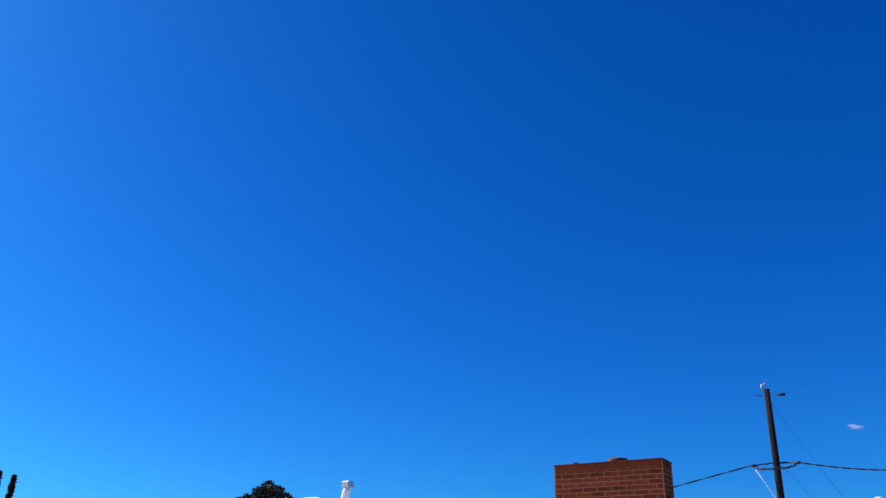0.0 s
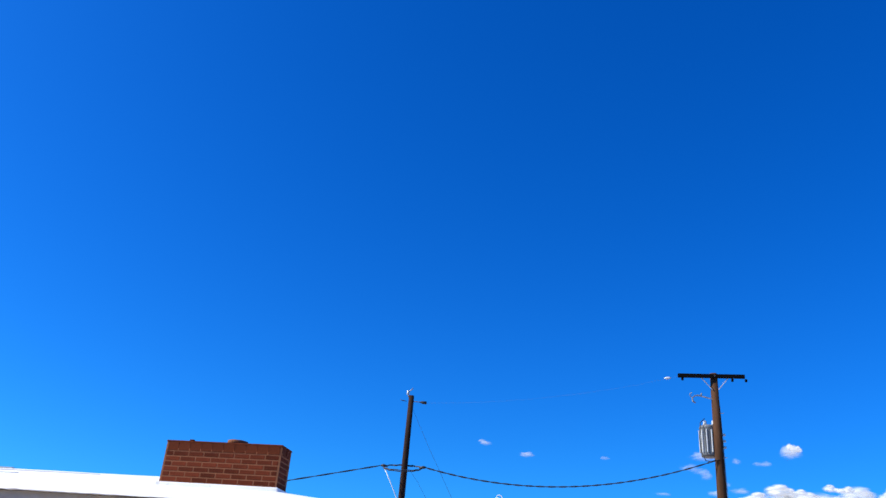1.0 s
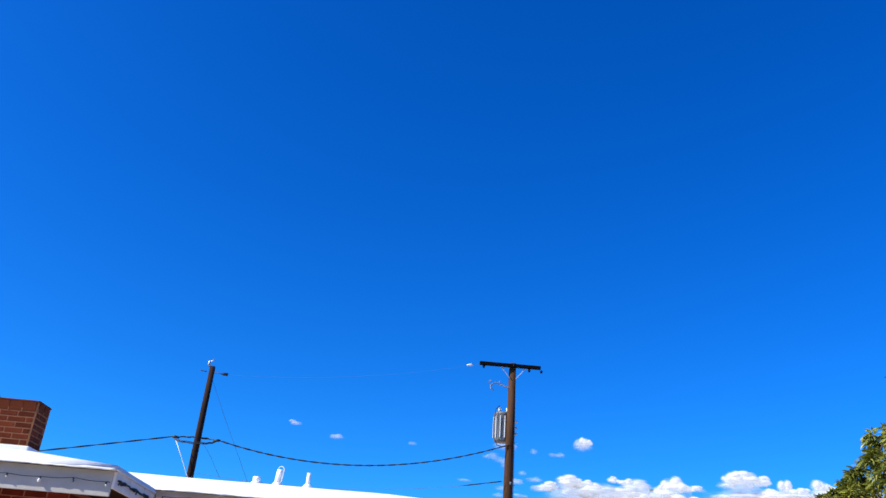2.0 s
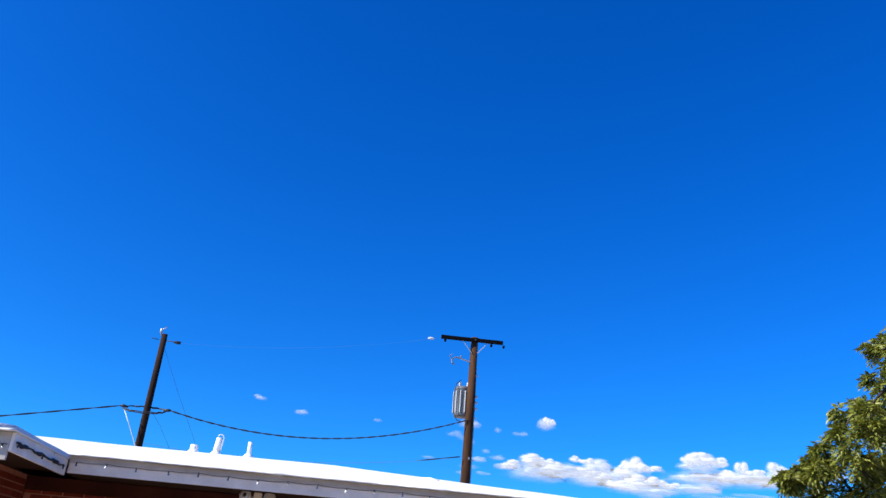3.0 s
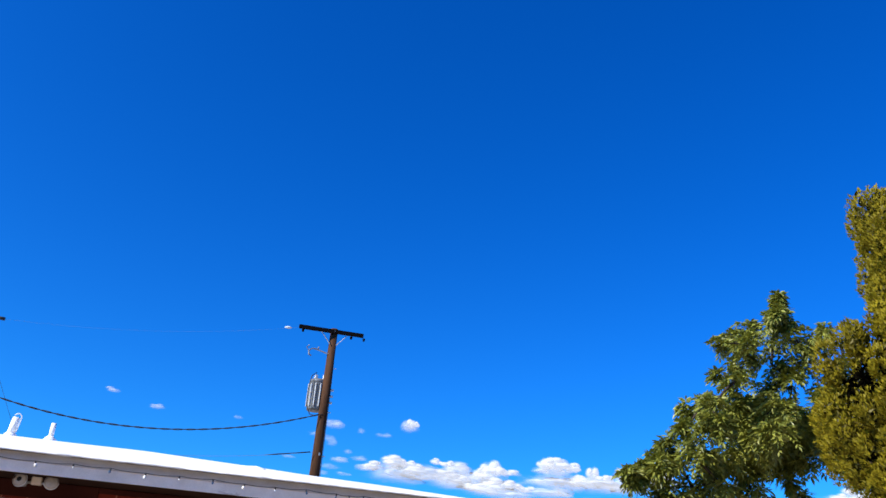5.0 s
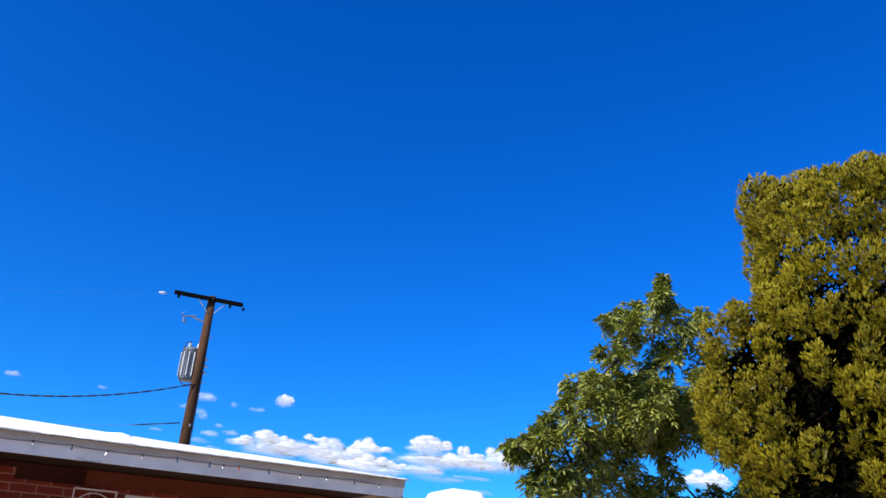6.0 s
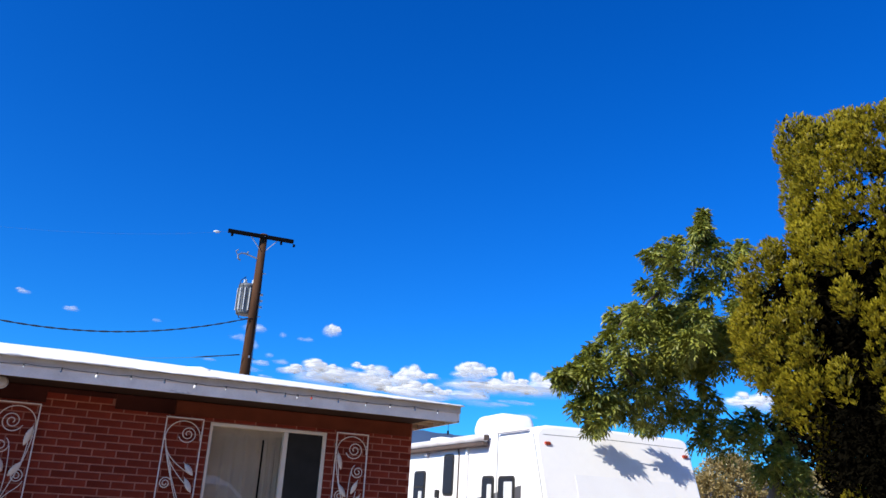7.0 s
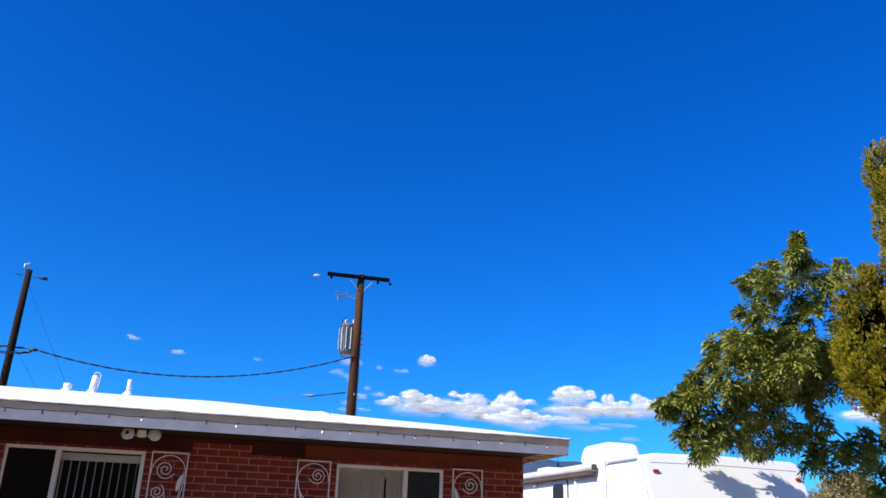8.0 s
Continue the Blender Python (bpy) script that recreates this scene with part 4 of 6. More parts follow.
def build_transformer_pole():
    base = Vector((0.82, 16.45, 0))
    u = thing("utility_pole", "brown wooden utility pole with a crossarm and transformer", "utility pole", base)
    part("pole", sweep([(0.0, 0, 0), (0.01, 0, 3), (0.03, 0, 6), (0.05, 0, 9.66)], [0.185, 0.17, 0.15, 0.118], 16), M_pole, u, "weathered brown round pole", True)
    part("crossarm", box((-1.00, -0.19, 9.48), (1.09, -0.09, 9.60), 0.008, pose(0.0, 0, 0, 0, -0.6, 0)), M_arm, u, "dark tarred crossarm")
    for sx in (-1, 1):
        part("brace", sweep([(0.05 + sx * 0.42, -0.14, 9.48), (0.05 + sx * 0.10, -0.14, 9.10)], 0.014, 6), M_steel, u)
    part("bolt", sweep([(0.05, -0.22, 9.54), (0.05, 0.05, 9.54)], 0.012, 6), M_steel, u)
    for x in (-0.96, 0.60, 1.02):
        part("insulator", lathe([(0.02, -0.10), (0.045, -0.08), (0.03, -0.05), (0.05, -0.03), (0.02, 0.0)], 10, m=Matrix.Translation((x, -0.14, 9.47))), M_arm, u, "", True)
    br = part("bracket", sweep([(-0.05, -0.05, 8.80), (-0.30, -0.06, 8.86), (-0.52, -0.06, 8.92)], 0.022, 6), M_steel, u, "steel cut-out bracket")
    part("cutout", sweep([(-0.38, -0.06, 8.98), (-0.40, -0.06, 8.90), (-0.58, -0.06, 8.90), (-0.68, -0.06, 8.82), (-0.66, -0.06, 8.70), (-0.58, -0.06, 8.66)], [0.03, 0.03, 0.02, 0.025, 0.03, 0.02], 7), M_wire, br)
    part("cutout", sweep([(-0.68, -0.06, 9.0), (-0.76, -0.06, 8.93), (-0.70, -0.06, 8.84)], 0.016, 6), M_wire, br)
    # tank, hung on the far side of the pole
    tank = part("transformer", lathe([(0.05, 7.02), (0.27, 7.03), (0.285, 7.08), (0.285, 7.90), (0.30, 7.915), (0.30, 7.955), (0.27, 8.0), (0.10, 8.04)], 24, m=Matrix.Translation((-0.17, 0.30, 0))), M_tank_body, u, "gray cylindrical transformer tank", True)
    for a in range(5):
        ang = radians(190 + a * 28)
        x, y = -0.17 + 0.30 * math.cos(ang), 0.30 + 0.30 * math.sin(ang)
        part("cooling_fin", box((-0.012, -0.04, 7.12), (0.012, 0.04, 7.84), 0.003, Matrix.Translation((x, y, 0)) @ pose(0, 0, 0, 0, 0, math.degrees(ang) - 90)), M_tank, tank)
    for dx, dy in ((-0.30, 0.18), (-0.05, 0.12)):
        part("bushing", lathe([(0.05, 8.0), (0.065, 8.04), (0.04, 8.07), (0.06, 8.11), (0.035, 8.14), (0.02, 8.16)], 12, m=Matrix.Translation((dx, dy, 0))), M_tank, tank, "ribbed porcelain bushing", True)
    for z in (7.25, 7.45, 7.65):
        part("lug", box((0.10, 0.02, z), (0.28, 0.07, z + 0.07), 0.008), M_tank, tank)
    part("lead", sweep([(-0.30, 0.18, 8.22), (-0.46, 0.05, 8.05), (-0.52, 0.0, 7.6), (-0.50, 0.0, 7.1), (-0.38, -0.03, 6.84), (-0.2, -0.08, 6.80), (0.0, -0.15, 6.86)], 0.014, 6), M_cable, u, "black lead from the tank to the cable", True)
    part("ground_wire", sweep([(0.16, -0.06, 8.6), (0.175, -0.06, 7.5), (0.19, -0.06, 5.0), (0.20, -0.06, 0.2)], 0.008, 5), M_wire, u)
    for z in (8.35, 6.95, 5.62):
        part("step_bolt", sweep([(0.10, -0.05, z), (0.26, -0.07, z)], 0.013, 6), M_steel, u)
    part("marker", box((0.04, -0.172, 5.62), (0.09, -0.158, 5.70), 0.003), M_steel, u, "small pale metal tag")


def build_service_pole():
    base = Vector((-9.08, 16.35, 0))
    u = thing("utility_pole", "plain dark wooden utility pole with a spreader ring", "utility pole", base)
    part("pole", sweep([(-0.05, 0, 0), (-0.03, 0, 3), (0.0, 0, 6), (0.02, 0, 8.55)], [0.125, 0.118, 0.105, 0.09], 16), M_pole_dark, u, "weathered dark round pole", True)
    part("pin", sweep([(-0.08, -0.03, 8.50), (-0.10, -0.03, 8.68), (-0.03, -0.03, 8.72), (0.06, -0.03, 8.80)], 0.02, 6), M_steel, u, "galvanised top pin", True)
    part("pin_insulator", lathe([(0.02, 8.52), (0.055, 8.56), (0.035, 8.60), (0.05, 8.64), (0.02, 8.68)], 10, m=Matrix.Translation((-0.10, -0.03, 0.05))), M_steel, u, "", True)
    part("side_insulator", sweep([(0.12, -0.05, 8.34), (0.32, -0.05, 8.33), (0.42, -0.05, 8.32), (0.56, -0.05, 8.31)], [0.012, 0.014, 0.05, 0.05], 8), M_cable, u, "", True)
    part("side_insulator", sweep([(-0.12, -0.05, 8.35), (-0.22, -0.05, 8.36), (-0.30, -0.05, 8.37), (-0.34, -0.05, 8.40)], [0.010, 0.014, 0.010, 0.012], 8), M_cable, u, "", True)
    for dz, low, high in ((0.0, 0.17, 0.10), (-0.03, 0.10, 0.15)):
        ring = []
        for a in range(32):
            t = a * math.pi / 16
            c, up = math.cos(t), math.sin(t)
            bow = (high if up > 0 else low) * up
            ring.append((0.64 * math.copysign(abs(c) ** 0.85, c) - 0.02, -0.2 + 0.25 * up, 6.13 + dz * abs(up) + bow + 0.010 * math.sin(a * 2.3)))
        part("cable_loop", sweep(ring, 0.0145, 6, closed=True), M_cable, u, "flat loop of black cable round the pole", True)
    for x, y, z in ((-0.30, 0.01, 6.22), (0.22, 0.02, 6.22), (-0.34, -0.41, 5.995), (0.36, -0.41, 5.995)):
        part("splice", sweep([(x - 0.09, y, z - 0.01), (x - 0.04, y, z), (x + 0.04, y, z), (x + 0.09, y, z + 0.01)], [0.012, 0.026, 0.026, 0.012], 7), M_cable, u, "", True)
    for sx in (-1, 1):
        part("clamp", sweep([(sx * 0.52, -0.2, 6.14), (sx * 0.66, -0.2, 6.16), (sx * 0.74, -0.2, 6.16)], [0.03, 0.05, 0.03], 8), M_cable, u, "", True)
    part("strap", sweep([(-0.60, -0.22, 6.05), (-0.35, -0.22, 5.60), (-0.04, -0.20, 5.0), (0.02, -0.19, 4.7)], 0.015, 6), M_strap, u, "pale rope hanging from the cable loop", True)
    part("guy_wire", sweep([(0.10, -0.02, 8.10), (0.75, -0.02, 6.85), (1.5, -0.02, 5.5), (4.4, -0.02, 0.0)], 0.0045, 5), M_cable, u)
    part("guy_wire", sweep([(0.16, -0.2, 6.12), (0.5, -0.15, 5.7), (0.85, -0.1, 5.15), (4.0, 0, 0.0)], 0.004, 5), M_cable, u)


def twisted(points, r, parent, name):
    """A self-supporting bundle: two insulated cores wound about a bare one."""
    pts = [Vector(p) for p in points]
    for k in range(2):
        core = []
        for i, p in enumerate(pts):
            a = i * 0.85 + k * math.pi
            core.append(p + Vector((0, math.cos(a), math.sin(a))) * r * 1.15)
        part(name, sweep(core, r, 6), M_cable, parent, "", True)


def build_cables():
    c = thing("overhead_cable", "sagging black twisted cable between the two poles", "overhead cable", (0, 0, 0), "overhead lines")
    twisted(arc((-8.36, 16.15, 6.16), (0.72, 16.30, 6.84), 0.70, 96), 0.0125, c, "core")
    c = thing("overhead_cable", "black twisted service cable running off from the pole", "overhead cable", (0, 0, 0), "overhead lines")
    twisted(arc((-9.80, 16.15, 6.16), (-31.0, 9.6, 0.75), 0.12, 120), 0.012, c, "core")
    c = thing("overhead_wire", "thin bare wire between the pole tops", "overhead wire", (0, 0, 0), "overhead lines")
    part("conductor", sweep(arc((-8.52, 16.3, 8.31), (-0.18, 16.31, 9.52), 0.25, 30), 0.0014, 5), M_wire, c)
    part("bell_insulator", sweep([(-0.72, 16.31, 9.42), (-0.64, 16.31, 9.425), (-0.56, 16.31, 9.435), (-0.50, 16.31, 9.44)], [0.015, 0.042, 0.036, 0.015], 10), M_vent, c, "white porcelain bell insulator", True)
    c = thing("overhead_wire", "thin slack communication line low on the poles", "overhead wire", (0, 0, 0), "overhead lines")
    part("conductor", sweep(arc((-8.98, 16.25, 5.15), (0.72, 16.30, 5.70), 0.36, 30), 0.0045, 5), M_wire, c)
    part("splice", sweep([(-0.78, 16.30, 5.43), (-0.40, 16.30, 5.50), (0.1, 16.30, 5.60), (0.6, 16.30, 5.69)], [0.006, 0.02, 0.010, 0.018], 7), M_cable, c, "", True)


# ---- travel trailer ----
def build_trailer():
    """Side towards -x at 0, end towards -y at 0, standing on the ground."""
    t = thing("travel_trailer", "white travel trailer with a rolled gray awning", "trailer", (2.35, 1.5, 0))
    w, ln, top = 2.587, 8.2, 2.735
    prof = [(0.0, 0.62), (0.0, 1.0), (0.0, 1.18), (0.0, 1.68), (0.0, 2.2), (0.0, 2.58), (0.03, 2.65), (0.10, 2.71), (0.22, top), (w / 2, top + 0.02), (w - 0.11, top), (w - 0.045, 2.715), (w - 0.012, 2.68), (w, 2.62), (w, 2.2), (w, 1.68), (w, 1.18), (w, 1.0), (w, 0.62)]
    bm = bmesh.new()
    rings = []

    def nose(z):
        """How far the front cap leans out below its top edge, and back in again at its foot."""
        return -0.33 * min(1.0, (2.68 - z) / 1.0) - 0.10 * max(0.0, min(1.0, (1.68 - z) / 0.5)) + 0.25 * max(0.0, (1.0 - z) / 0.4)

    for k, (y, shrink, drop) in enumerate(((0.0, 0.03, 0.030), (0.012, 0.012, 0.010), (0.045, 0.0, 0.0), (1.0, 0.0, 0.0), (ln, 0.0, 0.0), (ln + 0.05, 0.05, 0.05))):
        ring = []
        for x, z in prof:
            zz = z - (drop if z > 2 else 0)
            lean = nose(zz) * (1.0 if k < 3 else 0.0)
            ring.append(bm.verts.new((w / 2 + (x - w / 2) * (1 - 2 * shrink / w), y + lean, zz)))
        rings.append(ring)
    n = len(prof)
    for r, s in zip(rings, rings[1:]):
        for k in range(n):
            bm.faces.new((r[k], r[(k + 1) % n], s[(k + 1) % n], s[k]))
    front = bm.faces.new(rings[0][::-1])
    bmesh.ops.triangulate(bm, faces=[front])
    bm.faces.new(rings[-1])
    body = part("body", bm, M_gelcoat, t, "white fibreglass body with rounded roof edges")
    # joints and trims
    part("corner_trim", sweep([(-0.004, 0.045 + nose(z), z) for z in (2.60, 2.3, 1.9, 1.68, 1.4, 1.18)], 0.008, 6), M_seam, body, "gray corner seam")
    part("side_seam", sweep([(-0.004, 1.04, 2.66), (-0.004, 1.04, 1.6), (-0.004, 1.04, 0.64)], 0.010, 6), M_seam, body)
    part("gutter", box((-0.035, 0.15, 2.655), (0.02, 1.03, 2.672), 0.004), M_awning, body, "gray rain gutter")
    part("door_seam", sweep([(-0.006, 3.06, 2.55), (-0.006, 2.52, 2.55), (-0.006, 2.40, 2.50), (-0.006, 2.36, 2.40), (-0.006, 2.36, 0.7)], 0.014, 6), M_awning_dark, body, "dark door surround", True)
    part("end_seam", sweep([(0.12, nose(2.60) - 0.001, 2.60), (w / 2, nose(2.615) - 0.001, 2.615), (w - 0.10, nose(2.60) - 0.001, 2.60)], 0.004, 6), M_seam, body)
    for x in (0.16, w - 0.12):
        part("marker_lamp", box((x - 0.04, nose(2.48) - 0.028, 2.46), (x + 0.045, nose(2.48) + 0.012, 2.505), 0.01, None), M_amber, body, "red-orange clearance lamp")
    # awning roll
    part("awning_roll", sweep([(-0.085, 1.28, 2.615), (-0.085, 4.0, 2.615), (-0.085, 7.6, 2.615)], 0.062, 12), M_awning, t, "rolled gray awning", True)
    # Dark strip under the roll: its shaded underside, put into colour.
    part("awning_shade_strip", box((-0.125, 1.30, 2.492), (-0.03, 7.6, 2.552), 0.012), M_awning_dark, t, "dark strip standing in for the shaded underside of the awning")
    part("awning_bracket", box((-0.12, 1.266, 2.57), (-0.03, 1.279, 2.65), 0.006), M_awning_dark, t)
    part("awning_arm", box((-0.05, 2.0, 0.8), (-0.012, 2.04, 2.5), 0.004), M_gelcoat, t)
    # roof gear
    bm = bmesh.new()
    verts = add_box(bm, (0.27, 1.5, 2.742), (0.95, 2.55, 3.05))
    for v in verts:
        if v.co.z > 2.95:
            v.co.x += 0.04 if v.co.x < 0.6 else -0.06
            v.co.y += 0.08 if v.co.y < 1.9 else -0.12
    bmesh.ops.bevel(bm, geom=bm.edges[:], offset=0.10, segments=4, profile=0.5, affect="EDGES")
    part("air_conditioner", bm, M_gelcoat, t, "white rounded roof air conditioner", True)
    part("roof_hatch", box((0.45, 4.2, 2.75), (0.9, 4.7, 2.84), 0.03), M_gelcoat, t)
    # windows, door and painted trims on the side
    def plate(name, outline, x0, x1, mat, parent, label=""):
        """A flat piece on the side wall: outline of (y, z), from depth x0 out to x1."""
        bm = bmesh.new()
        inner = [bm.verts.new((x0, y, z)) for y, z in outline]
        outer = [bm.verts.new((x1, y, z)) for y, z in outline]
        n = len(outline)
        for k in range(n):
            bm.faces.new((inner[k], inner[(k + 1) % n], outer[(k + 1) % n], outer[k]))
        bm.faces.new(outer)
        bm.faces.new(inner[::-1])
        return part(name, bm, mat, parent, label)

    def rounded(y0, y1, z0, z1, r):
        out = []
        for cy, cz, a0 in ((y1 - r, z1 - r, 0), (y0 + r, z1 - r, 90), (y0 + r, z0 + r, 180), (y1 - r, z0 + r, 270)):
            out += [(cy + r * math.cos(radians(a0 + k * 22.5)), cz + r * math.sin(radians(a0 + k * 22.5))) for k in range(5)]
        return out

    plate("paint_stripe", [(7.9, 1.10), (4.6, 1.46), (2.97, 1.62), (1.45, 1.78), (0.33, 1.93), (0.33, 1.45), (1.45, 1.36), (2.97, 1.22), (4.6, 1.05), (7.9, 0.75)], 0.002, -0.006, M_stripe, body, "dark gray painted swoosh along the side")
    for y0, y1, z0, z1 in ((2.53, 2.93, 1.78, 2.43), (3.70, 4.21, 1.25, 2.19), (1.12, 1.49, 1.15, 2.07), (0.50, 0.97, 1.15, 2.06)):
        w_frame = plate("window", rounded(y0, y1, z0, z1, 0.07), 0.004, -0.022, M_black, body, "dark rounded trailer window")
        plate("pane", rounded(y0 + 0.035, y1 - 0.035, z0 + 0.035, z1 - 0.035, 0.05), -0.0225, -0.027, M_tint, w_frame, "tinted glass")
    # Pale plates on the glass stand in for bright reflections.
    for y0, y1, z0, z1 in ((1.16, 1.30, 1.50, 1.95), (0.54, 0.78, 1.45, 1.98), (3.80, 3.95, 1.30, 1.85)):
        plate("reflection_plate", rounded(y0, y1, z0, z1, 0.02), -0.0275, -0.030, M_vent, body, "pale plate standing in for a reflection on the trailer window")
    plate("window_bar", [(3.74, 1.90), (4.17, 1.90), (4.17, 1.93), (3.74, 1.93)], -0.0275, -0.032, M_black, body)
    plate("door", rounded(2.40, 3.06, 0.72, 2.53, 0.10), 0.002, -0.007, M_gelcoat, body, "white entrance door")
    bm = bmesh.new()
    rows = [[bm.verts.new((x, nose(z) - d, z)) for x in (0.52, w - 0.45)] for d in (0.002, -0.01) for z in (2.10, 1.72)]
    for a, b in ((0, 1), (1, 3), (3, 2), (2, 0)):
        bm.faces.new((rows[a][0], rows[a][1], rows[b][1], rows[b][0]))
    for k in (0, 1):
        bm.faces.new((rows[0][k], rows[1][k], rows[3][k], rows[2][k]))
    part("front_guard", bm, M_guard, body, "faintly gray guard panel on the front cap")
    mark = [(0.82, 1.735), (0.84, 1.775), (0.98, 1.775), (1.12, 1.775), (1.26, 1.775), (1.28, 1.735), (1.05, 1.732)]
    part("emblem", sweep([(x, nose(z) - 0.010, z) for x, z in mark], 0.006, 5, closed=True), M_awning, body, "plain gray outlined emblem")
    part("porch_lamp", box((-0.06, 3.60, 2.43), (0.0, 3.70, 2.52), 0.012), M_awning, body)
    part("door_handle", box((-0.06, 3.08, 1.74), (-0.005, 3.17, 1.87), 0.012), M_black, body, "black door handle")
    # chassis and wheels
    part("chassis", box((0.35, -0.7, 0.46), (w - 0.35, ln, 0.615), 0.01), M_black, t)
    for x in (0.12, w - 0.12):
        for y in (4.4, 5.3):
            tyre = part("wheel", lathe([(0.18, -0.10), (0.33, -0.09), (0.35, -0.05), (0.35, 0.05), (0.33, 0.09), (0.18, 0.10)], 22, m=Matrix.Translation((x, y, 0.35)) @ pose(0, 0, 0, 0, 90, 0)), M_black, t, "", True)
            part("rim", lathe([(0.05, -0.105), (0.175, -0.10), (0.175, 0.10), (0.05, 0.105)], 18, m=Matrix.Translation((x, y, 0.35)) @ pose(0, 0, 0, 0, 90, 0)), M_steel, tyre, "", True)
    part("jack", sweep([(w / 2, -0.6, 0.0), (w / 2, -0.6, 0.75)], 0.035, 10), M_black, t)


# ---- trees ----
def limb_points(a, b, rng, bend=0.12, n=6):
    a, b = Vector(a), Vector(b)
    off = Vector((rng.uniform(-1, 1), rng.uniform(-1, 1), rng.uniform(0, 1))) * (b - a).length * bend
    return [a.lerp(b, i / n) + off * math.sin(math.pi * i / n) for i in range(n + 1)]


def leaf_quads(verts, faces, p, along, up, length, width):
    """One folded leaf: two halves that meet at its rib."""
    side = along.cross(up)
    if side.length < 1e-4:
        side = along.orthogonal()
    side = side.normalized() * width
    lift = up.normalized() * width * 0.35
    n = len(verts)
    mid = p + along * length * 0.5
    verts += [p, mid + side + lift, p + along * length, mid - side + lift]
    faces += [(n, n + 1, n + 2), (n, n + 2, n + 3)]


def rand_dir(rng):
    z = rng.uniform(-1, 1)
    a = rng.uniform(0, 2 * math.pi)
    s = math.sqrt(1 - z * z)
    return Vector((s * math.cos(a), s * math.sin(a), z))


def frond(verts, faces, rng, p, along, length, leaf):
    """A drooping compound leaf: pairs of pointed leaflets along a rib, and one at its tip."""
    d = along.normalized()
    side = d.cross(Vector((0, 0, 1)))
    side = side.normalized() if side.length > 1e-3 else Vector((1, 0, 0))
    roll = rng.uniform(-0.9, 0.9)
    up = d.cross(side) * -math.cos(roll) + side * math.sin(roll)
    side = d.cross(up).normalized()
    pairs = 4
    for k in range(pairs):
        f = (k + 0.6) / pairs
        q = p + d * length * f + Vector((0, 0, -0.55 * length * f * f))
        dip = Vector((0, 0, -0.35 - 0.5 * f))
        for sgn in (-1, 1):
            al = (side * sgn * 0.95 + d * 0.65 + dip * 0.6 + rand_dir(rng) * 0.22).normalized()
            leaf_quads(verts, faces, q, al, (up + rand_dir(rng) * 0.30).normalized(), leaf * rng.uniform(0.8, 1.2), leaf * rng.uniform(0.15, 0.20))
    q = p + d * length + Vector((0, 0, -0.55 * length))
    leaf_quads(verts, faces, q, (d + Vector((0, 0, -0.9))).normalized(), (up + rand_dir(rng) * 0.3).normalized(), leaf * 1.15, leaf * 0.19)


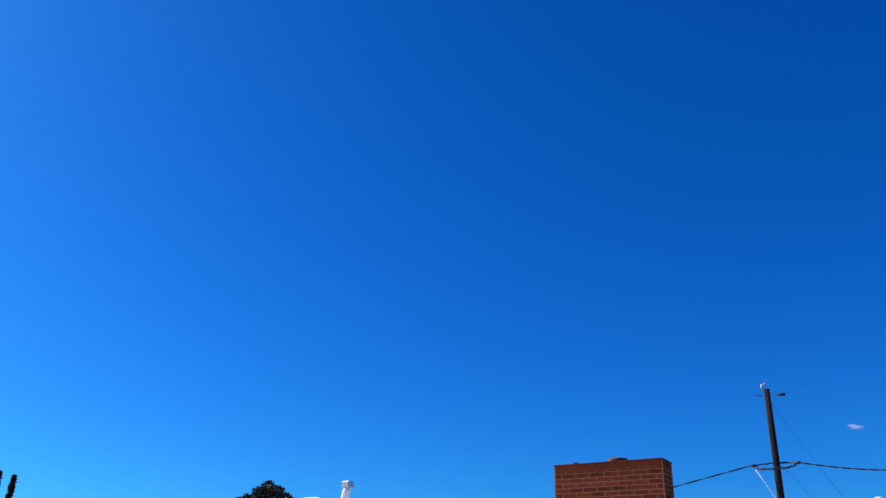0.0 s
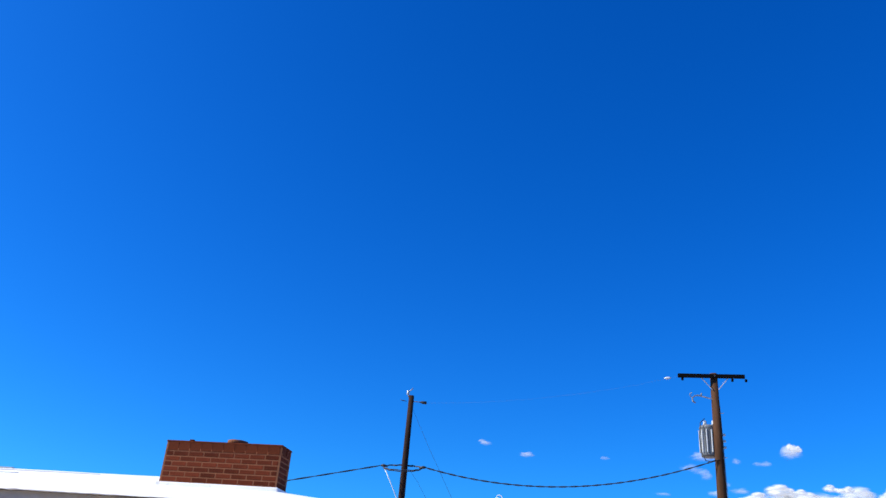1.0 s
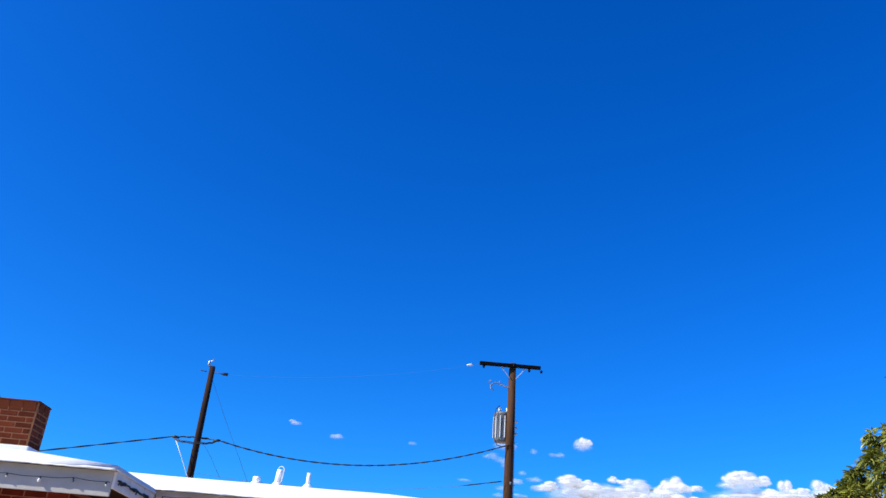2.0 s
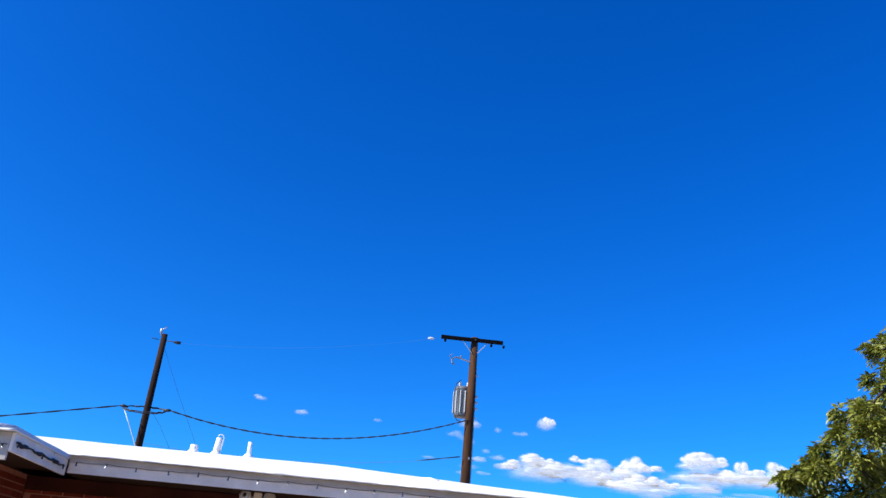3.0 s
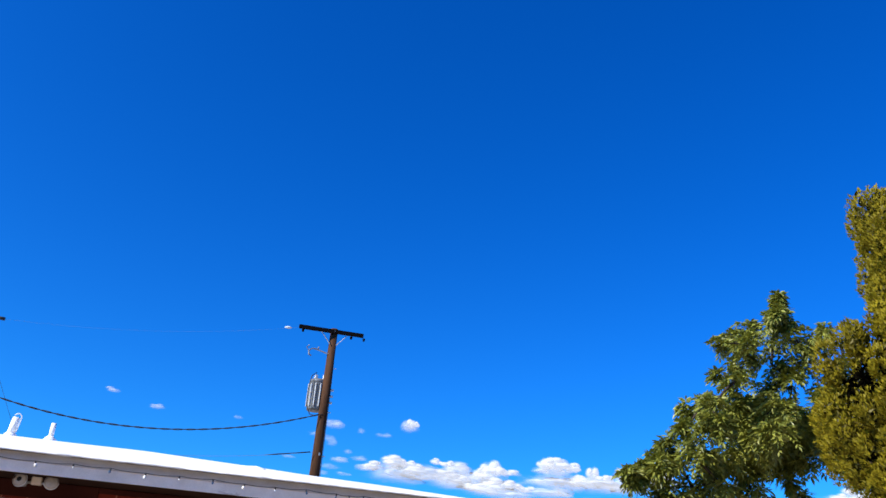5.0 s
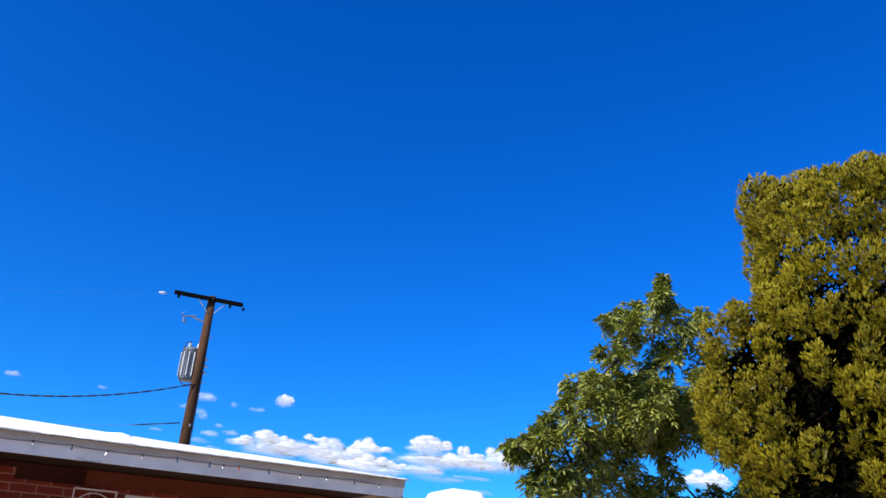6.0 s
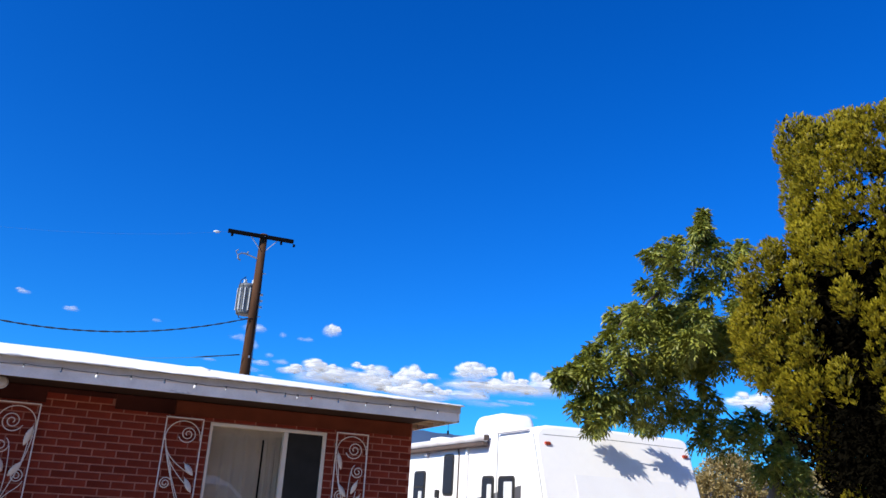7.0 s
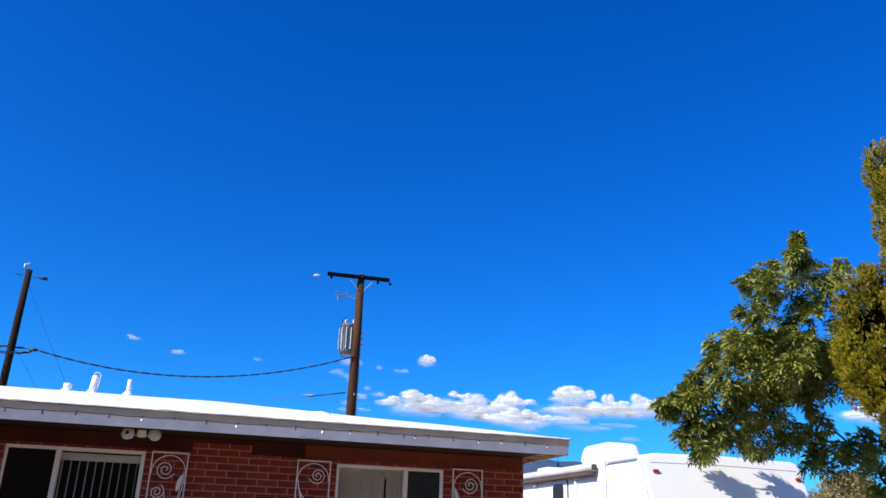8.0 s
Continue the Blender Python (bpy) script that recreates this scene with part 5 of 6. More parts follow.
def build_pecan():
    rng = random.Random(11)
    root = Vector((5.30, 0.05, 0))
    t = thing("pecan_tree", "broad-leaved green tree leaning over the trailer", "tree", root)
    # the crown's boughs: ends of limbs with the reach of their foliage
    top = [(3.21, -0.93, 4.98, 0.06), (3.30, -0.72, 4.98, 0.07), (3.41, -0.84, 4.92, 0.08), (2.98, -0.68, 4.81, 0.14), (2.77, -0.66, 4.63, 0.12), (2.33, -1.05, 4.41, 0.06), (2.7, -1.09, 4.43, 0.2), (3.52, -0.51, 4.88, 0.2), (3.45, -0.92, 4.65, 0.18), (3.71, -0.94, 4.76, 0.14), (4.39, -0.4, 5.14, 0.06), (3.67, -0.77, 4.51, 0.16), (3.41, -0.51, 4.49, 0.2), (2.84, -0.77, 4.37, 0.18), (2.64, -0.65, 4.22, 0.1), (2.51, -0.99, 4.03, 0.13), (3.53, -0.66, 4.29, 0.17), (3.32, -0.49, 4.23, 0.17), (4.05, -0.73, 4.29, 0.25), (4.46, -0.58, 4.58, 0.25), (3.42, -0.75, 5.26, 0.06), (3.40, -0.72, 5.16, 0.07), (3.50, -0.67, 5.12, 0.07), (3.40, -0.72, 5.06, 0.09)]
    middle = [(2.50, -0.50, 3.91, 0.12), (2.22, -0.95, 3.71, 0.18), (2.34, -0.39, 3.85, 0.12), (2.18, -0.56, 3.55, 0.16), (2.22, -0.76, 3.5, 0.24), (2.29, -0.98, 3.53, 0.14), (2.15, -0.31, 3.36, 0.2), (2.24, -0.62, 3.23, 0.28), (3.36, -0.42, 3.85, 0.24), (3.74, -0.3, 3.99, 0.24), (3.84, -0.43, 3.77, 0.26), (3.67, -0.26, 3.63, 0.26), (3.0, -0.68, 3.55, 0.22), (3.18, -0.36, 3.42, 0.18), (3.62, -0.64, 3.43, 0.16), (3.48, -0.25, 3.41, 0.14), (3.66, -0.3, 3.41, 0.1), (3.7, -0.92, 3.91, 0.28), (3.88, -0.89, 3.56, 0.28), (4.56, -0.47, 4.01, 0.3), (4.63, -0.55, 3.57, 0.3), (4.79, -0.7, 3.86, 0.3), (4.1, -0.83, 3.36, 0.18), (5.04, -0.42, 4.4, 0.28)]
    hanging = [(1.50, -0.45, 3.06, 0.07), (1.62, -0.42, 3.02, 0.08), (1.56, -0.4, 2.96, 0.05), (1.72, -0.42, 2.70, 0.08), (1.78, -0.62, 3.13, 0.13), (1.93, -0.17, 3.19, 0.06), (1.95, -0.49, 2.92, 0.18), (2.34, -0.37, 2.98, 0.24), (2.51, -0.57, 3.04, 0.18), (2.05, -0.45, 2.74, 0.18), (2.19, -0.52, 2.79, 0.14), (1.88, -0.54, 2.55, 0.12), (2.79, -0.4, 2.97, 0.1), (3.05, -0.4, 3.09, 0.13), (2.7, -0.21, 3.27, 0.18), (1.8, -0.46, 3.07, 0.09), (1.92, -0.36, 3.26, 0.09), (1.78, -0.3, 3.17, 0.06), (2.0, -0.36, 3.45, 0.1), (1.94, -0.28, 2.88, 0.1), (2.93, -0.36, 3.66, 0.18), (3.02, -0.39, 3.29, 0.16), (2.74, -0.46, 3.35, 0.16), (3.08, -0.24, 3.95, 0.12), (2.98, -0.5, 3.51, 0.14)]
    under = [(2.91, -0.3, 2.8, 0.18), (3.25, -0.18, 2.79, 0.18), (3.46, -0.25, 2.88, 0.16), (3.75, -0.16, 2.85, 0.18), (3.95, -0.15, 3.08, 0.1), (3.63, -0.37, 3.18, 0.06), (3.8, -0.39, 2.68, 0.22), (4.38, -0.07, 2.84, 0.17), (3.61, -0.3, 2.55, 0.15), (4.04, -0.31, 2.52, 0.2), (4.74, -0.0, 2.94, 0.1), (4.51, -0.21, 2.71, 0.18), (4.95, -0.07, 2.83, 0.13), (4.98, -0.21, 2.64, 0.18), (4.75, -0.14, 2.48, 0.2), (5.31, -0.05, 2.39, 0.24), (4.86, -0.19, 2.2, 0.22), (5.42, -0.1, 2.11, 0.28), (5.25, -0.13, 2.6, 0.18), (2.49, -0.37, 2.75, 0.14), (4.65, -0.3, 2.33, 0.18), (5.0, -0.3, 2.3, 0.22), (5.2, -0.35, 2.9, 0.2), (4.95, -0.3, 3.0, 0.14), (5.1, -0.3, 1.9, 0.25)]
    tips = [(3.09, 1.2, 2.76, 0.1), (3.24, 1.2, 2.81, 0.08), (3.82, 1.2, 2.83, 0.1), (4.04, 1.2, 2.83, 0.08)]
    # Extra boughs added inside the crown, up-sun, to shade the lower ones.
    inner = [(rng.uniform(2.85, 3.9), rng.uniform(-0.5, -0.05), rng.uniform(3.35, 4.05), 0.20) for _ in range(14)]
    for x, y, z, r in under:
        rise = (rng.uniform(3.5, 3.95) - z) / SUN_FROM.z
        if x + SUN_FROM.x * rise > 2.9:
            inner.append((x + SUN_FROM.x * rise, y + SUN_FROM.y * rise, z + SUN_FROM.z * rise, 0.19))
    boughs = top + middle + hanging + under + tips + inner
    trunk_top = Vector((5.15, -0.05, 2.9)) - root
    part("trunk", sweep(limb_points((0, 0, 0), trunk_top, rng, 0.05), [0.13, 0.12, 0.11, 0.095, 0.08, 0.06, 0.025], 12), M_bark, t, "", True)
    lv, lf = [], []
    placed = []
    boughs.sort(key=lambda b: (Vector(b[:3]) - root - trunk_top).length)
    for x, y, z, r in boughs:
        end = Vector((x, y, z)) - root
        nearer = [k for k in placed if (k - trunk_top).length < (end - trunk_top).length - 0.1]
        start = min(nearer, key=lambda k: (k - end).length) if nearer else trunk_top
        placed.append(end)
        part("limb", sweep(limb_points(start, end, rng, 0.10), [(0.010 + 0.045 * r) * (1 - 0.09 * k) for k in range(7)], 6), M_dark_bark, t, "", True)
        r *= 0.80 if x < 2.6 else 0.92
        clumps = int(4 + 38 * r)
        for _ in range(clumps):
            d = rand_dir(rng)
            knot = end + Vector((d.x, d.y, d.z * 0.9)) * r * (0.15 + 0.70 * rng.random() ** 0.6)
            reach = min(0.15, 0.045 + 0.42 * r)
            for _k in range(6):
                al = (d * 0.55 + Vector((-0.15, -0.1, 0.10)) + rand_dir(rng) * 0.9).normalized()
                frond(lv, lf, rng, knot + rand_dir(rng) * 0.03, al, reach * rng.uniform(0.7, 1.15), rng.uniform(0.060, 0.085))
    crown = from_lists("crown", lv, lf, M_pecan, t)
    crown["label"] = "loose crown of pointed green leaves in clumps"


def build_juniper():
    rng = random.Random(5)
    root = Vector((2.91, -4.05, 0))
    t = thing("juniper_tree", "tall dense olive-green juniper with upright sprays", "tree", root)
    part("trunk", sweep(limb_points((0, 0, -0.03), (0.05, 0, 4.5), rng, 0.02), [0.2, 0.18, 0.16, 0.13, 0.10, 0.07, 0.03], 12), M_dark_bark, t, "", True)
    heights = [1.2, 2.0, 2.4, 2.8, 3.15, 3.45, 3.66, 3.80, 3.92, 4.2, 4.45, 4.8, 5.2]
    reaches = [0.85, 1.12, 1.36, 1.59, 1.72, 1.69, 1.56, 1.31, 1.23, 1.18, 1.16, 1.22, 1.15]

    def radius(z, a):
        """The column, and below it a broad skirt of limbs on the side away from the street."""
        column = 1.20 if z > 3.0 else 0.75 + 0.45 * max(0.0, (z - 1.0) / 2.0)
        rim = float(np.interp(z, heights, reaches))
        side = max(0.0, math.cos(a - 2.155)) ** 1.5
        return rim if rim < column else column + (rim - column) * side

    tops, dark_hearts, plumes = ([], []), ([], []), []

    def plume(c, lean, wide, tall):
        """One upright tuft: a packed heart, its colour darkened for shade, under brighter sprays that point up and out.
        """
        plumes.append(c)
        for _ in range(46):
            d = rand_dir(rng)
            p = c + Vector((d.x * wide, d.y * wide, d.z * tall)) * rng.uniform(0.3, 0.82)
            al = (d.cross(rand_dir(rng)) + Vector((0, 0, 0.7))).normalized()
            leaf_quads(*dark_hearts, p - al * 0.02, al, (d + rand_dir(rng) * 0.35).normalized(), rng.uniform(0.045, 0.075), rng.uniform(0.013, 0.020))
        for _ in range(int(96 * wide / 0.12)):
            d = (rand_dir(rng) + lean * 0.5).normalized()
            p = c + Vector((d.x * wide, d.y * wide, d.z * tall)) * rng.uniform(0.72, 1.0)
            spray = (d * 0.55 + Vector((0, 0, 0.9)) + lean * 0.35 + rand_dir(rng) * 0.35).normalized()
            for _k in range(7):
                al = (spray + rand_dir(rng) * 0.45).normalized()
                leaf_quads(*tops, p + rand_dir(rng) * 0.012, al, (d + rand_dir(rng) * 0.30).normalized(), rng.uniform(0.022, 0.045), rng.uniform(0.0042, 0.0075))

    def summit(x, y):
        """The top falls off towards the street."""
        return 5.16 - 0.50 * max(0.0, -0.834 * x - 0.551 * y) + 0.07 * noise.noise((x * 2.2, y * 2.2, 3.3))

    spots = []
    for _ in range(24000):
        z, a = rng.uniform(1.5, 5.12), rng.uniform(-math.pi, math.pi)
        rim = radius(z, a)
        c = Vector((rim * math.cos(a), rim * math.sin(a), z))
        away = math.cos(a - math.atan2(-3.9, -5.9)) < -0.2
        if (away and rng.random() < 0.5) or z > summit(c.x, c.y) - 0.16:
            continue
        space = 0.175
        if any(abs(c.z - q.z) < space * 1.5 and (c.x - q.x) ** 2 + (c.y - q.y) ** 2 + ((c.z - q.z) / 1.5) ** 2 < space ** 2 for q in spots):
            continue
        spots.append(c)
        gap = noise.noise(Vector((c.x * 2.1, c.y * 2.1, z * 2.7)) + Vector((4, 1, 7))) + 0.4 * noise.noise(c * 4.3 + Vector((9, 2, 3)))
        if gap > (0.33 if z < 3.5 else 0.34) or (z < 2.35 and rng.random() < 0.65):
            continue
        tall = rng.uniform(0.16, 0.27) if z > 3.5 else rng.uniform(0.13, 0.22)
        wide = rng.uniform(0.095, 0.135)
        inset = wide * 0.75 + max(0.0, rng.uniform(-0.08, 0.16))
        k = (rim - inset) / rim
        out = Vector((c.x, c.y, 0)).normalized()
        plume(Vector((c.x * k, c.y * k, z)), out, wide, tall)
    for _ in range(74):
        a, q = rng.uniform(0, 2 * math.pi), math.sqrt(rng.random()) * 0.97
        x, y = 1.12 * q * math.cos(a), 1.12 * q * math.sin(a)
        plume(Vector((x, y, summit(x, y) - 0.14 + rng.uniform(-0.10, 0.05))), Vector((0, 0, 0.4)), rng.uniform(0.08, 0.13), rng.uniform(0.13, 0.20))
    # dead twigs inside the bush, coloured near-black for deep shade, thinning towards the top
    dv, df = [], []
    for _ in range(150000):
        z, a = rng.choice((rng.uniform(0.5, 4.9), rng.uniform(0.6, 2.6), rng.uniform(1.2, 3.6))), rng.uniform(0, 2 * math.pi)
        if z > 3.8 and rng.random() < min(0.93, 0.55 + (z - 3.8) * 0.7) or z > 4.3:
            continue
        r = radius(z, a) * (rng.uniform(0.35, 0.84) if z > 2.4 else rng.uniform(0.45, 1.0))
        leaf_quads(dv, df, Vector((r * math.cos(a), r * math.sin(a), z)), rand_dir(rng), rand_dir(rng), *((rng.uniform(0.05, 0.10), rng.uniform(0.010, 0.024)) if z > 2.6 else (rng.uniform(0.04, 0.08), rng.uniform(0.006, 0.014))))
    inside = from_lists("shade_dark_interior", dv, df, M_dead_shade, t)
    inside["label"] = "dense dead twigs inside the bush, deep shade put into their colour"
    for c in [c for c in plumes if c.z < 4.2][::9]:
        part("limb", sweep(limb_points((0, 0, max(0.4, c.z - 0.9)), c, rng, 0.08), [0.022, 0.019, 0.016, 0.013, 0.010, 0.008, 0.004], 6), M_dark_bark, t, "", True)
    heart = from_lists("shade_foliage", *dark_hearts, M_juniper_shade, t)
    heart["label"] = "inner tuft foliage with shade put into its colour"
    crown = from_lists("crown", *tops, M_juniper, t)
    crown["label"] = "dense olive-yellow scaly foliage"


def tuft_tree(name, label, place, height, spread, mat, seed, clumps, blade, shape):
    """A far tree: trunk, limbs and a crown of many blades in clumps."""
    rng = random.Random(seed)
    t = thing(name, label, "tree", place)
    part("trunk", sweep(limb_points((0, 0, 0), (0, 0, height * 0.9), rng, 0.02), [0.028 * height * (1 - 0.13 * i) for i in range(7)], 9), M_dark_bark, t, "", True)
    lv, lf = [], []
    for i in range(clumps):
        f = rng.random()
        r = shape(f) * spread * (0.55 + 0.45 * math.sqrt(rng.random()))
        a = rng.uniform(0, 2 * math.pi)
        c = Vector((r * math.cos(a), r * math.sin(a), height * f))
        size = spread * rng.uniform(0.13, 0.24)
        if i < 12:
            part("limb", sweep(limb_points((0, 0, max(0.3, c.z - spread * 0.4)), c, rng, 0.1), [0.01 * height * (1 - 0.12 * k) for k in range(7)], 6), M_dark_bark, t, "", True)
        for _ in range(70):
            d = (rand_dir(rng) + Vector((0, 0, 0.3))).normalized()
            p = c + d * size * rng.uniform(0.4, 1.0)
            for _k in range(2):
                leaf_quads(lv, lf, p, (d + rand_dir(rng) * 0.7).normalized(), rand_dir(rng), blade * rng.uniform(0.7, 1.3), blade * 0.17)
    from_lists("crown", lv, lf, mat, t)


def build_pine():
    """A broad pine whose boughs end in separate rounded lobes of needles."""
    rng = random.Random(3)
    t = thing("pine_tree", "dark pine with rounded lobes standing behind the house", "tree", (-32.4, 18.1, 0))
    part("trunk", sweep(limb_points((0, 0, 0), (0, 0, 6.3), rng, 0.02), [0.19 * (1 - 0.13 * i) for i in range(7)], 9), M_dark_bark, t, "", True)
    along, deep = Vector((0.70, 0.715, 0)), Vector((-0.715, 0.70, 0))
    lobes = [(-0.1, 7.02, 0.25), (0.38, 6.74, 0.27), (-0.5, 6.66, 0.25), (0.80, 6.50, 0.26), (1.08, 6.12, 0.30), (-0.2, 6.66, 0.30), (0.2, 6.4, 0.46), (-0.35, 6.2, 0.46), (-0.98, 6.36, 0.24), (-0.95, 6.02, 0.33), (-1.35, 6.10, 0.22), (-1.50, 5.86, 0.26), (0.65, 6.1, 0.46), (-1.6, 5.65, 0.38)]
    for i in range(26):
        z = rng.uniform(3.4, 5.9)
        lobes.append((rng.uniform(-1.7, 1.5), z, rng.uniform(0.36, 0.5)))
    lv, lf = [], []
    for i, (u, z, size) in enumerate(lobes):
        c = along * u + deep * rng.uniform(-0.4, 0.4) * (1 if i < 12 else 3) + Vector((0, 0, z))
        part("limb", sweep(limb_points((0, 0, z - 0.5 - 0.2 * abs(u)), c, rng, 0.1), [0.05 * (1 - 0.12 * k) for k in range(7)], 6), M_dark_bark, t, "", True)
        for _ in range(int(520 * size / 0.4)):
            d = (rand_dir(rng) + Vector((0, 0, 0.2))).normalized()
            p = c + Vector((d.x * 1.15, d.y * 1.15, d.z * 0.85)) * size * rng.uniform(0.35, 1.0)
            leaf_quads(lv, lf, p, (d + rand_dir(rng) * 0.6).normalized(), rand_dir(rng), rng.uniform(0.10, 0.17), 0.034)
    from_lists("crown", lv, lf, M_pine, t)


def build_far_trees():
    build_pine()
    for x, y, h in ((-38.86, 9.19, 6.5), (-39.11, 8.65, 6.6)):
        tuft_tree("cypress_tree", "slim dark pointed cypress far behind the house", (x, y, 0), h, 0.26, M_pine, 8, 160, 0.10, lambda f: max(0.03, 1 - f) ** 0.8)
    tuft_tree("desert_shrub", "tall dry tan shrub beyond the trailer", (9.6, 8.9, 0), 2.9, 1.5, M_brush, 23, 330, 0.10, lambda f: math.sqrt(max(0.02, 1 - (2 * f - 1) ** 2)))
    tuft_tree("desert_shrub", "dry olive shrub beyond the trailer", (11.9, 8.2, 0), 3.1, 1.25, M_brush, 21, 225, 0.10, lambda f: math.sqrt(max(0.02, 1 - (2 * f - 1) ** 2)))
    tuft_tree("desert_shrub", "dry yellowish shrub beyond the trailer", (13.6, 6.6, 0), 2.9, 1.3, M_brush, 22, 225, 0.10, lambda f: math.sqrt(max(0.02, 1 - (2 * f - 1) ** 2)))


# ---- clouds ----
def puffs(name, spots, rough, seed, mat, parent, bumps=0, subdiv=4):
    """Swollen heads of vapour (x, z, half width, half height), each with smaller bumps on its upper side; their density falls towards the rim."""
    rng = random.Random(seed)
    lumps = []
    for x, z, rx, rz in spots:
        rx, rz = rx * 1.13, rz * 1.13
        lumps.append((x, rng.uniform(-2, 2), z, rx, rz))
        for _ in range(bumps):
            a = rng.uniform(-0.25, math.pi + 0.25)
            k = rng.uniform(0.45, 0.72)
            reach = rng.uniform(0.45, 0.80)
            lumps.append((x + math.cos(a) * rx * reach, -rng.uniform(0.2, 0.6) * rx, z + math.sin(a) * rz * reach, rx * k * 0.8, rz * k))
    bm = bmesh.new()
    density = bm.verts.layers.float.new("vapour")
    for i, (x, y, z, rx, rz) in enumerate(lumps):
        made = bmesh.ops.create_icosphere(bm, subdivisions=subdiv if i % (bumps + 1) == 0 else 3, radius=1.0)["verts"]
        kept = [v for v in made if v.co.y <= 0.05]
        for v in [v for v in made if v.co.y > 0.05]:
            bm.verts.remove(v)
        for v in kept:
            d = v.co.normalized()
            k = 1 + rough * (0.55 * noise.noise(d * 1.6 + Vector((seed, i * 3.7, 0))) + 0.35 * noise.noise(d * 3.6 + Vector((seed, i, 5))) + 0.18 * noise.noise(d * 8 + Vector((i, seed, 9))))
            q = d * k
            if q.z < 0:
                q.z *= 0.7
            v[density] = max(0.0, min(1.0, -d.y)) ** 1.9
            v.co = Vector((x + q.x * rx, y + q.y * rx * 0.8, z + q.z * rz))
    return part(name, bm, mat, parent, "", True)


